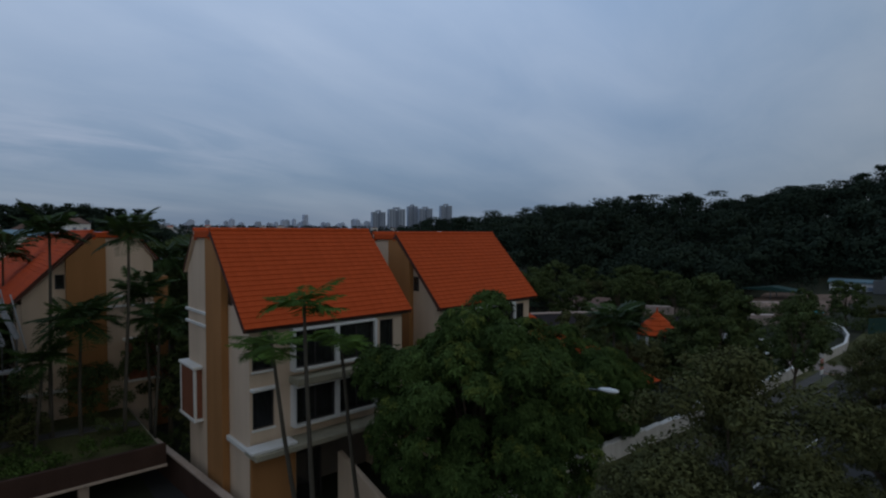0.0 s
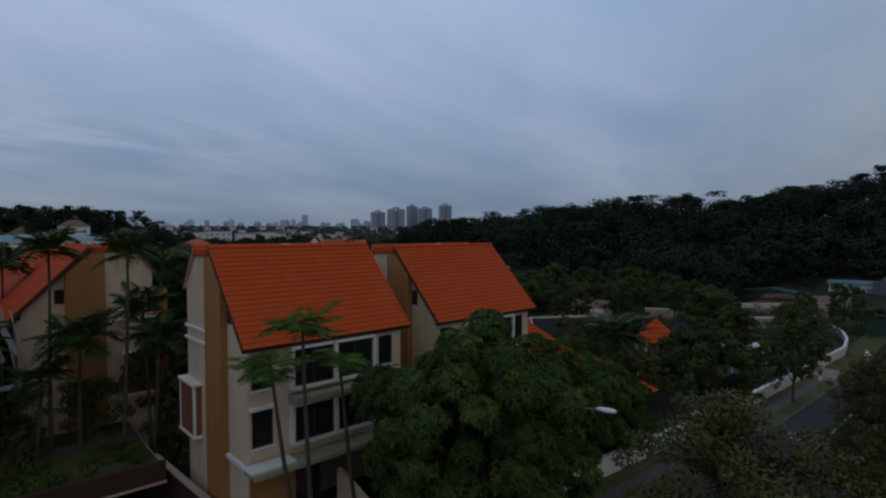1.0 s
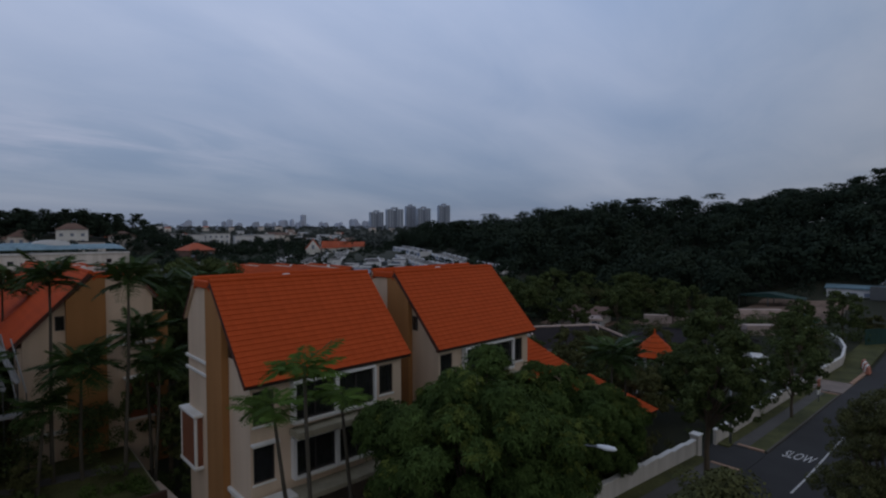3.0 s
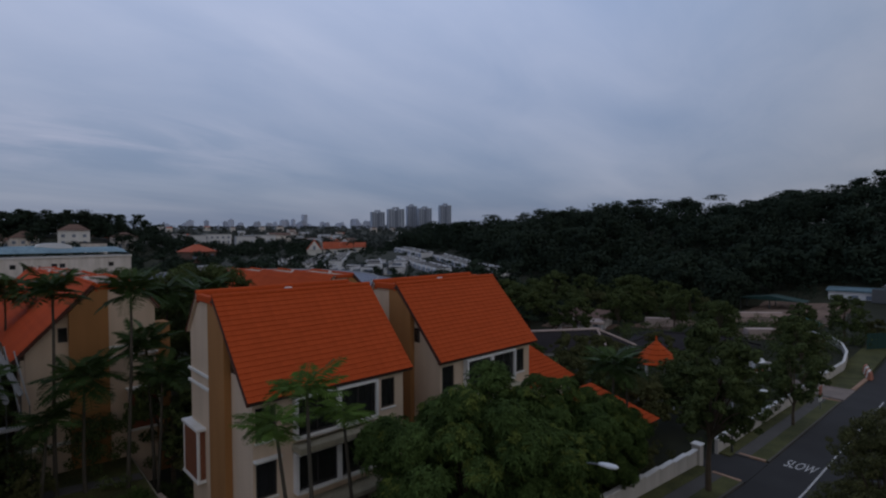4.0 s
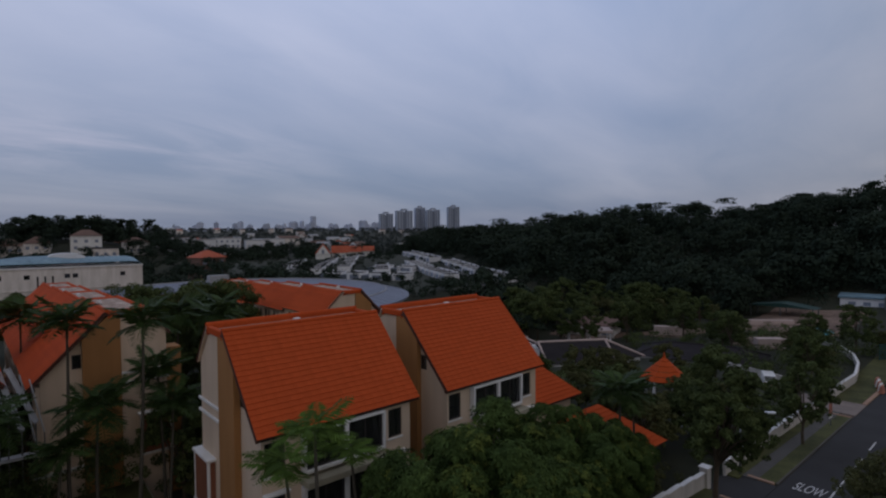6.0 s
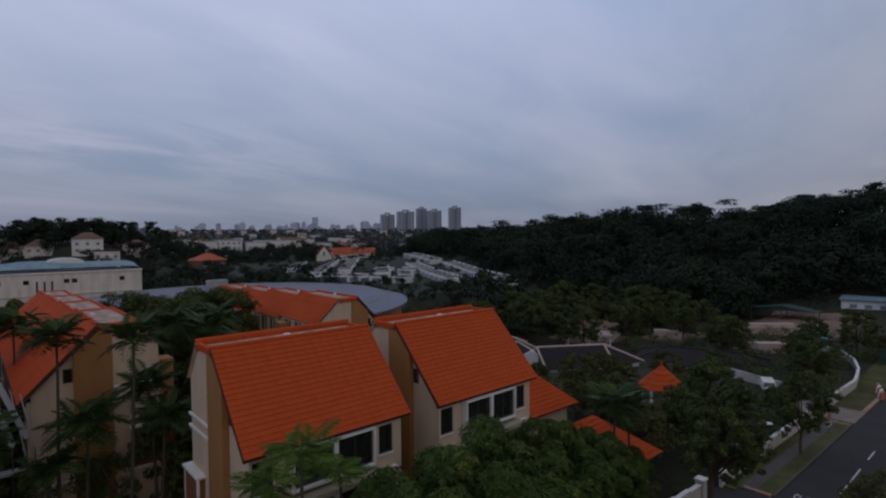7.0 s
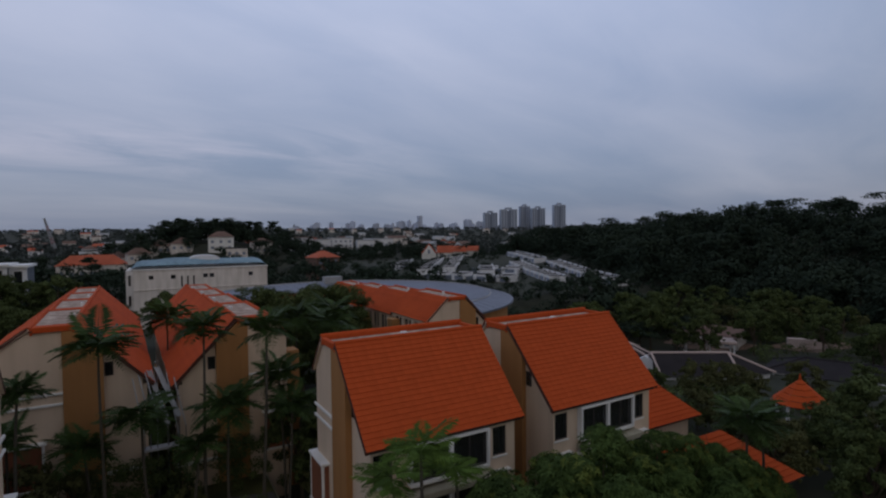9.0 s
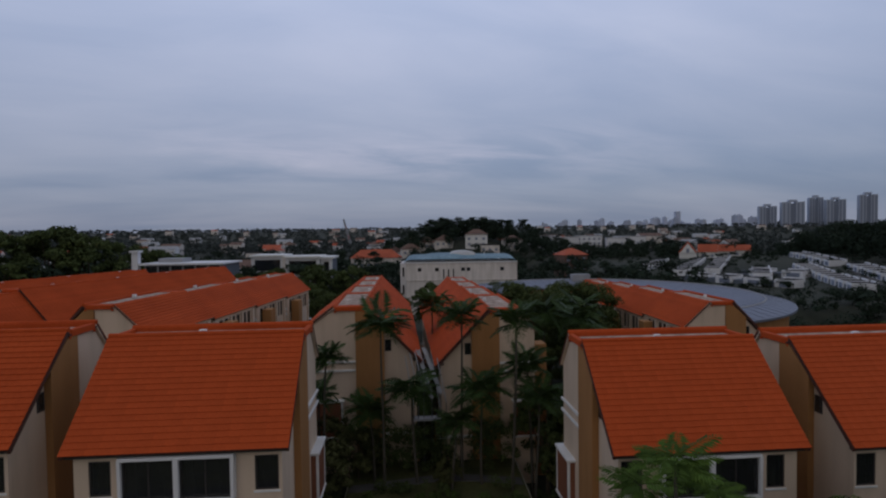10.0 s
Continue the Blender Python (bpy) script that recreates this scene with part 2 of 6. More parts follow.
M_PALEPINK = material("pale_ridge_render", (0.50, 0.40, 0.37), 0.85, 0.15, 0.8, 12, 0.1)
# tower, window and skyline colours paled and blued to paint in distance haze
M_TOWER = material("haze_tinted_concrete", (0.38, 0.43, 0.53), 0.9, 0.1, 0.01, 0.1, 0.0)
M_TOWERW = material("haze_tinted_window", (0.21, 0.245, 0.32), 0.9, 0.1, 0.01, 0.1, 0.0)
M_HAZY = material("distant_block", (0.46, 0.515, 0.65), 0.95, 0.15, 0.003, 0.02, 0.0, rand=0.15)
# leaf colour of the far trees, with the blue-grey of haze painted in
M_FARWOOD = material("haze_tinted_foliage", (0.050, 0.061, 0.058), 0.95, 0.3, 0.01, 0.2, 0.0, island=0.12, tint=(0.064, 0.076, 0.074), spec=0.05)
M_ROOFPALE = material("pale_flat_roof", (0.33, 0.34, 0.36), 0.85, 0.2, 0.3, 4, 0.0)
M_DARKWALL = material("dark_blue_grey_wall", (0.12, 0.14, 0.17), 0.8, 0.2, 0.3, 4, 0.0)
M_BARGE = material("brown_barge_board", (0.085, 0.035, 0.026), 0.7, 0.2, 1.0, 18, 0.1)
M_PODIUM = material("dark_brown_render", (0.065, 0.036, 0.028), 0.85, 0.25, 0.8, 14, 0.2, streak=0.2)
M_CHUTE = material("dull_grey_metal", (0.42, 0.44, 0.48), 0.5, 0.2, 1.0, 14, 0.1)
M_STEEL = material("galvanised_steel", (0.16, 0.17, 0.18), 0.4, 0.1, 1.0, 20, 0.05, metal=0.6)
M_LAMPW = material("lamp_housing", (0.70, 0.74, 0.80), 0.35, 0.05, 2.0, 20, 0.0)
M_RED = material("red_paint", (0.40, 0.06, 0.05), 0.5, 0.15, 1.0, 10, 0.0)
M_GREEN = material("green_sheet", (0.016, 0.052, 0.046), 0.6, 0.2, 0.3, 4, 0.1)
M_CYAN = material("blue_tarp", (0.03, 0.22, 0.26), 0.5, 0.25, 0.4, 4, 0.2)
M_ORANGE = material("orange_plastic", (0.40, 0.16, 0.11), 0.6, 0.25, 0.8, 6, 0.1)


# ---- building helpers ----
class Geo:
    """Loose vertices and faces for one mesh."""

    def __init__(self):
        self.v, self.f = [], []

    def face(self, *pts):
        k = len(self.v)
        self.v += [tuple(p) for p in pts]
        self.f.append(tuple(range(k, k + len(pts))))
        return self

    def box(self, x0, x1, y0, y1, z0, z1):
        k = len(self.v)
        self.v += [(x0, y0, z0), (x1, y0, z0), (x1, y1, z0), (x0, y1, z0), (x0, y0, z1), (x1, y0, z1), (x1, y1, z1), (x0, y1, z1)]
        self.f += [tuple(k + i for i in q) for q in ((3, 2, 1, 0), (4, 5, 6, 7), (0, 1, 5, 4), (1, 2, 6, 5), (2, 3, 7, 6), (3, 0, 4, 7))]
        return self

    def prism(self, ring, shift):
        """A closed solid: the polygon ring (3D points) swept by the vector shift."""
        k, n = len(self.v), len(ring)
        self.v += [tuple(p) for p in ring] + [tuple(p[i] + shift[i] for i in range(3)) for p in ring]
        self.f += [tuple(range(k + n - 1, k - 1, -1)), tuple(range(k + n, k + 2 * n))]
        self.f += [(k + i, k + (i + 1) % n, k + n + (i + 1) % n, k + n + i) for i in range(n)]
        return self

    def tube(self, pts, radii, sides=7):
        """A tapered tube along points."""
        k0 = len(self.v)
        for i, p in enumerate(pts):
            a = Vector(pts[max(0, i - 1)])
            b = Vector(pts[min(len(pts) - 1, i + 1)])
            d = (b - a).normalized()
            u = d.cross(Vector((0.31, 0.95, 0.05))).normalized()
            w = d.cross(u)
            for s in range(sides):
                an = 2 * math.pi * s / sides
                self.v.append(tuple(Vector(p) + radii[i] * (math.cos(an) * u + math.sin(an) * w)))
        for i in range(len(pts) - 1):
            for s in range(sides):
                a, b = k0 + i * sides + s, k0 + i * sides + (s + 1) % sides
                self.f.append((a, b, b + sides, a + sides))
        self.f.append(tuple(range(k0 + sides - 1, k0 - 1, -1)))
        e = k0 + (len(pts) - 1) * sides
        self.f.append(tuple(range(e, e + sides)))
        return self


def mesh_of(name, geo, mat, bevel=0.0, smooth=False, flip=False):
    me = bpy.data.meshes.new(name)
    me.from_pydata(geo.v, [], geo.f)
    bm = bmesh.new()
    bm.from_mesh(me)
    bmesh.ops.remove_doubles(bm, verts=bm.verts, dist=0.0004)
    bmesh.ops.recalc_face_normals(bm, faces=bm.faces)
    if bevel:
        edges = [e for e in bm.edges if len(e.link_faces) == 2 and e.calc_face_angle(0) > 0.6]
        bmesh.ops.bevel(bm, geom=edges, offset=bevel, segments=1, affect="EDGES")
    bm.to_mesh(me)
    bm.free()
    if smooth:
        for p in me.polygons:
            p.use_smooth = True
    me.materials.append(mat)
    return me


def raw_mesh(name, verts, faces, mat):
    me = bpy.data.meshes.new(name)
    me.from_pydata(np.asarray(verts).tolist(), [], np.asarray(faces).tolist())
    me.materials.append(mat)
    return me


def part(name, geo, mat, parent, label="", bevel=0.0, smooth=False):
    """Links a mesh as one object under a thing or a part."""
    me = geo if isinstance(geo, bpy.types.Mesh) else mesh_of(name, geo, mat, bevel, smooth)
    ob = new(name, me)
    ob.parent = parent
    if label:
        ob["label"] = label
    return ob


def thing(name, label, category, m=None, group="", kind=""):
    ob = new(name)
    ob.empty_display_size = 0.3
    if m is not None:
        ob.matrix_basis = m
    return tagged(ob, label, category, group, kind)


def solid(name, geo, mat, label, category="", kind="", group="", bevel=0.0, smooth=False, m=None):
    ob = new(name, geo if isinstance(geo, bpy.types.Mesh) else mesh_of(name, geo, mat, bevel, smooth))
    if m is not None:
        ob.matrix_basis = m
    return tagged(ob, label, category, group, kind)


def panel_wall(geo, u0, u1, z0, z1, holes, put, d0, d1):
    """A wall with openings through it. u along the wall, d its depth range, put(u, d, z) gives the place."""
    us = sorted({u0, u1, *[h[i] for h in holes for i in (0, 1)]})
    zs = sorted({z0, z1, *[h[i] for h in holes for i in (2, 3)]})

    def full(i, j):
        if i < 0 or j < 0 or i >= len(us) - 1 or j >= len(zs) - 1:
            return False
        cu, cz = (us[i] + us[i + 1]) / 2, (zs[j] + zs[j + 1]) / 2
        return not any(h[0] < cu < h[1] and h[2] < cz < h[3] for h in holes)

    for i in range(len(us) - 1):
        for j in range(len(zs) - 1):
            if not full(i, j):
                continue
            a, b, c, d = us[i], us[i + 1], zs[j], zs[j + 1]
            for dd in (d0, d1):
                geo.face(put(a, dd, c), put(b, dd, c), put(b, dd, d), put(a, dd, d))
            for ni, nj, e in ((i - 1, j, ((a, c), (a, d))), (i + 1, j, ((b, c), (b, d))), (i, j - 1, ((a, c), (b, c))), (i, j + 1, ((a, d), (b, d)))):
                if not full(ni, nj):
                    (p, q), (r, s) = e
                    geo.face(put(p, d0, q), put(r, d0, s), put(r, d1, s), put(p, d1, q))
    return geo


# ---- ground ----
def smooth_step(a, b, v):
    t = min(1.0, max(0.0, (v - a) / (b - a)))
    return t * t * (3 - 2 * t)


def ground_z(x, y):
    """Height of the land: terraces rise to the west, the road falls to the east, a wooded hill stands in the east."""
    z = 0.2
    z += 0.045 * min(30, max(0, 8 - x)) * smooth_step(18, 24, y)
    z -= 0.055 * min(60, max(0, x - 25))
    z -= 1.5 * smooth_step(30, 60, y) * smooth_step(10, 40, x)
    z -= 3.0 * smooth_step(90, 160, y) * (1 - smooth_step(20, 60, x))
    # level estate in the valley
    p = smooth_step(84, 102, y) * smooth_step(48, 72, x) * (1 - smooth_step(200, 260, x))
    z += (2.0 - z) * p
    # bed of the road
    z -= 0.45 * (1 - smooth_step(15.0, 17.0, y)) * smooth_step(-3.0, 1.0, y)
    # wooded ridge in the east
    t = min(1.0, max(0.0, (y + 60) / 255.0))
    d = math.hypot(x - (280 - 48 * t), max(0.0, y - 195, -60 - y)) / 125.0
    z += (48.2 - 42.4 * t ** 0.68) * (1 - smooth_step(0.05, 1.0, d))
    # far rising country
    z += 34.0 * smooth_step(750, 2000, math.hypot(x, y))
    # low hill in the north
    d = math.hypot((x - 32) / 72.0, (y - 340) / 90.0)
    z += 19.0 * (1 - smooth_step(0.05, 1.0, d))
    return z


def make_ground():
    def axis(lo, hi):
        c = [0.0]
        step = 4.0
        while c[-1] < hi:
            c.append(c[-1] + step)
            if c[-1] > 110:
                step *= 1.16
        n = [0.0]
        step = 4.0
        while n[-1] > lo:
            n.append(n[-1] - step)
            if n[-1] < -60:
                step *= 1.25
        return sorted(set(n + c))
    xs, ys = axis(-4600, 4600), axis(-4600, 4600)
    g = Geo()
    for y in ys:
        for x in xs:
            g.v.append((x, y, ground_z(x, y)))
    w = len(xs)
    for j in range(len(ys) - 1):
        for i in range(w - 1):
            g.f.append((j * w + i, j * w + i + 1, (j + 1) * w + i + 1, (j + 1) * w + i))
    me = bpy.data.meshes.new("ground")
    me.from_pydata(g.v, [], g.f)
    for p in me.polygons:
        p.use_smooth = True
    me.materials.append(M_LAND)
    solid("ground", me, M_LAND, "dark green rolling land that reaches the horizon", "ground", "structure")


make_ground()


def road_z(x):
    return 0.2 - 0.055 * min(60, max(0, x - 25)) - 0.1


def bend(x):
    """How far the street swings to the north along its way."""
    return 0.042 * max(0.0, x - 36.0)


def strip(name, x0, x1, y0, y1, dz, thick, mat, label, category, step=3.0, kind="structure"):
    """A long slab that follows the fall of the road."""
    g = Geo()
    n = max(1, round((x1 - x0) / step))
    for i in range(n + 1):
        x = x0 + (x1 - x0) * i / n
        z, b = road_z(x) + dz, bend(x)
        g.v += [(x, y0 + b, z - thick), (x, y1 + b, z - thick), (x, y1 + b, z), (x, y0 + b, z)]
    for i in range(n):
        a, b = 4 * i, 4 * i + 4
        for k in range(4):
            g.f.append((a + k, a + (k + 1) % 4, b + (k + 1) % 4, b + k))
    g.f += [(3, 2, 1, 0), tuple(4 * n + k for k in range(4))]
    return solid(name, g, mat, label, category, kind)


# ---- road, verge, walls ----
strip("road", -60, 140, 4.2, 12.1, 0.0, 0.5, M_ASPHALT, "dark grey asphalt road that falls away", "road")
strip("kerb", -60, 35.4, 12.1, 12.24, 0.11, 0.5, M_KERB, "worn concrete kerb along the road", "kerb")
strip("kerb", 40.6, 65.0, 12.1, 12.24, 0.11, 0.5, M_KERB, "worn concrete kerb along the road", "kerb")
strip("kerb", -60, 140, 3.98, 4.2, 0.12, 0.5, M_KERB, "worn concrete kerb on the far lane", "kerb")
strip("grass_verge", -60, 35.4, 12.24, 13.3, 0.11, 0.5, M_GRASS, "mown grass verge between kerb and footpath", "grass")
strip("grass_verge", 40.6, 64.6, 12.24, 13.3, 0.11, 0.5, M_GRASS, "mown grass verge between kerb and footpath", "grass")
strip("footpath", -60, 35.6, 13.3, 14.25, 0.10, 0.5, M_PATH, "grey concrete footpath along the wall", "path")
strip("footpath", 40.2, 66.2, 13.3, 14.25, 0.10, 0.5, M_PATH, "grey concrete footpath along the wall", "path")
strip("grass_strip", -60, 35.8, 14.25, 15.2, 0.12, 0.5, M_GRASS, "grass strip at the foot of the wall", "grass")
strip("grass_strip", 39.4, 66.2, 14.25, 15.2, 0.12, 0.5, M_GRASS, "grass strip at the foot of the wall", "grass")
strip("near_verge", -60, 140, -40, 3.98, 0.1, 0.6, M_GRASS, "dark grass slope on the near side of the road", "grass")
strip("grass_verge", 72.6, 128.0, 12.6, 15.9, 0.06, 0.5, M_GRASS, "mown grass verge along the curved wall", "grass")
strip("driveway", 35.6, 40.4, 12.08, 15.3, 0.03, 0.5, M_ASPHALT, "asphalt entrance apron across the verge", "driveway")
strip("driveway", 66.2, 72.4, 12.08, 22.0, 0.07, 0.5, M_FOOT, "pale concrete entrance apron across the verge", "driveway")
strip("entrance_kerb", 35.3, 35.6, 12.3, 14.0, 0.13, 0.5, M_SANDKERB, "worn buff kerb beside the entrance", "kerb")
strip("entrance_kerb", 40.4, 40.7, 12.3, 14.0, 0.13, 0.5, M_SANDKERB, "worn buff kerb beside the entrance", "kerb")
strip("entrance_kerb", 64.9, 65.2, 12.2, 13.9, 0.13, 0.5, M_SANDKERB, "worn buff kerb beside the entrance", "kerb")
strip("entrance_kerb", 72.4, 84.0, 12.1, 12.5, 0.14, 0.5, M_SANDKERB, "worn buff kerb round the corner", "kerb")
strip("centre_line", 34.6, 52.0, 9.2, 9.31, 0.008, 0.004, M_PAINT, "white centre line painted on the road", "road marking")
strip("centre_line", 55.0, 58.0, 9.2, 9.31, 0.008, 0.004, M_PAINT, "white centre line painted on the road", "road marking")
strip("centre_line", 64.5, 69.0, 9.2, 9.31, 0.008, 0.004, M_PAINT, "white centre line painted on the road", "road marking")
strip("centre_line", 20.0, 30.0, 9.2, 9.31, 0.008, 0.004, M_PAINT, "white centre line painted on the road", "road marking")


def road_word():
    cu = bpy.data.curves.new("road_lettering", "FONT")
    cu.body, cu.size, cu.align_x, cu.align_y, cu.extrude = "SLOW", 1.0, "CENTER", "CENTER", 0.002
    ob = new("road_lettering", cu)
    bpy.context.view_layer.update()
    dg = bpy.context.evaluated_depsgraph_get()
    me = bpy.data.meshes.new_from_object(ob.evaluated_get(dg))
    bpy.data.objects.remove(ob)
    me.materials.clear()
    me.materials.append(M_PAINT)
    word = new("road_lettering", me)
    xs = [v.co.x for v in me.vertices]
    ys = [v.co.y for v in me.vertices]
    sx, sy = 1.75 / (max(xs) - min(xs)), 1.62 / (max(ys) - min(ys))
    m = Matrix.Translation((41.6, 10.7, road_z(41.6) + 0.012)) @ Matrix.Rotation(math.atan(0.055), 4, "Y") @ Matrix.Rotation(radians(-90), 4, "Z")
    for v in me.vertices:
        v.co.x, v.co.y = v.co.x * sx, v.co.y * sy
    word.matrix_basis = m
    tagged(word, "SLOW painted in worn white letters on asphalt", "road marking")


road_word()


def boundary_wall(path, height, label, steps=1.9, pillar=()):
    """A rendered wall in short stepped bays with a coping each, along a path of ground points."""
    root = thing("boundary_wall", label, "wall", kind="structure")
    pts = [Vector(p) for p in path]
    for a, b in zip(pts, pts[1:]):
        n = max(1, round((b - a).length / steps))
        for i in range(n):
            p, q = a.lerp(b, i / n), a.lerp(b, (i + 1) / n)
            d = (q - p).normalized()
            s = Vector((-d.y, d.x)) * 0.11
            zt = road_z((p.x + q.x) / 2) + height
            zb = min(road_z(p.x), road_z(q.x)) - 0.5
            g = Geo().prism([(p.x - s.x, p.y - s.y, zb), (q.x - s.x, q.y - s.y, zb), (q.x + s.x, q.y + s.y, zb), (p.x + s.x, p.y + s.y, zb)], (0, 0, zt - zb))
            part("wall_bay", g, M_BWALL, root, bevel=0.015)
            s *= 1.45
            p2, q2 = p + d * 0.03, q - d * 0.03
            g = Geo().prism([(p2.x - s.x, p2.y - s.y, zt), (q2.x - s.x, q2.y - s.y, zt), (q2.x + s.x, q2.y + s.y, zt), (p2.x + s.x, p2.y + s.y, zt)], (0, 0, 0.07))
            part("coping", g, M_WHITE, root, bevel=0.015)
    for p in pillar:
        z = road_z(p[0])
        g = Geo().box(p[0] - 0.28, p[0] + 0.28, p[1] - 0.28, p[1] + 0.28, z - 0.4, z + height + 0.35)
        pl = part("pillar", g, M_BWALL, root, bevel=0.02)
        part("pillar_cap", Geo().box(p[0] - 0.34, p[0] + 0.34, p[1] - 0.34, p[1] + 0.34, z + height + 0.35, z + height + 0.44), M_WHITE, pl, bevel=0.02)
    return root


boundary_wall([(16.0, 15.25), (36.1, 15.2)], 1.08, "white rendered boundary wall with stepped coping beside the footpath", pillar=((36.0, 15.2),))
boundary_wall([(39.2, 15.25), (66.0, 16.45)], 1.1, "white rendered boundary wall with stepped coping beside the footpath")
boundary_wall([(72.4, 16.8), (77, 17.05), (85.6, 17.4), (93, 18.6), (99, 20.4), (104.5, 23.2), (107.5, 27.5)], 1.1,
              "white boundary wall that curves away round the corner", pillar=((72.0, 16.8),))


# ---- villas ----
EAVE, RIDGE, R0, R1 = 8.68, 12.53, 3.70, 5.85
SLOPE = math.atan2(RIDGE - EAVE, R0)


def tile_mesh(name, w, length):
    """One curved roof tile with a rolled side and a thick lower edge, laid along +y."""
    prof = [(0.0, 0.009), (0.18, 0.003), (0.55, 0.003), (0.72, 0.009), (0.86, 0.013), (1.002, 0.009)]
    g = Geo()
    for y, lift in ((0.0, 0.034), (length, 0.004)):
        g.v += [(w * u, y, z + lift) for u, z in prof]
    g.v += [(w * u, 0.0, z + 0.002) for u, z in prof]
    n = len(prof)
    for i in range(n - 1):
        g.f.append((i, i + 1, n + i + 1, n + i))
        g.f.append((2 * n + i, 2 * n + i + 1, i + 1, i))
    me = bpy.data.meshes.new(name)
    me.from_pydata(g.v, [], g.f)
    me.materials.append(M_TILE)
    return me


TILE = tile_mesh("tile", 0.489, 0.32)


def slope_frame(y0, z0, up, x0=0.0):
    return Matrix.Translation((x0, y0, z0)) @ Matrix.Rotation(up, 4, "X")


def tile_courses(w, length, gauge=0.2675, tile_w=0.405):
    """A whole slope of tiles as one joined field, course by course."""
    prof = [(0.0, 0.009), (0.25, 0.003), (0.6, 0.003), (0.85, 0.013)]
    v, f = [], []
    n = int(length / gauge)
    cols = round(w / tile_w)
    tw = w / cols
    for r in range(n):
        y0, y1 = r * gauge, min(length, (r + 1) * gauge + 0.03)
        k = len(v)
        xs = [(c + u) * tw for c in range(cols) for u, _ in prof] + [w]
        zs = [z for c in range(cols) for _, z in prof] + [0.009]
        m = len(xs)
        v += [(x, y0, z + 0.038) for x, z in zip(xs, zs)] + [(x, y1, z + 0.004) for x, z in zip(xs, zs)] + [(x, y0, z) for x, z in zip(xs, zs)]
        for i in range(m - 1):
            f.append((k + i, k + i + 1, k + m + i + 1, k + m + i))
            f.append((k + 2 * m + i, k + 2 * m + i + 1, k + i + 1, k + i))
    return v, f


def window(parent, x0, x1, z0, z1, y, bars=(), mat=None, sill=True, curtain=True):
    """A window in a wall that faces -y: frame, pane and sill."""
    mat = mat or M_DKFRAME
    g = Geo()
    t = 0.06
    g.box(x0, x1, y, y + 0.07, z0, z0 + t).box(x0, x1, y, y + 0.07, z1 - t, z1)
    g.box(x0, x0 + t, y, y + 0.07, z0 + t, z1 - t).box(x1 - t, x1, y, y + 0.07, z0 + t, z1 - t)
    for b in bars:
        g.box(b - t / 2, b + t / 2, y + 0.003, y + 0.067, z0 + t, z1 - t)
    w = part("window", g, mat, parent)
    part("pane", Geo().box(x0 + t, x1 - t, y + 0.03, y + 0.042, z0 + t, z1 - t), M_GLASS, w)
    if sill:
        part("sill", Geo().box(x0 - 0.06, x1 + 0.06, y - 0.1, y + 0.0, z0 - 0.09, z0 - 0.002), M_WHITE, w, bevel=0.01)
    if curtain:
        g = Geo()
        n = 8
        cw = (x1 - x0) * 0.22
        for side in (x0 + 0.05, x1 - 0.05 - cw):
            for i in range(n):
                a, b = side + cw * i / n, side + cw * (i + 1) / n
                d = 0.05 * (i % 2)
                g.face((a, y + 0.2 + d, z0), (b, y + 0.25 - d, z0), (b, y + 0.25 - d, z1), (a, y + 0.2 + d, z1))
        part("curtain", g, M_CURTAIN, w)
    return w


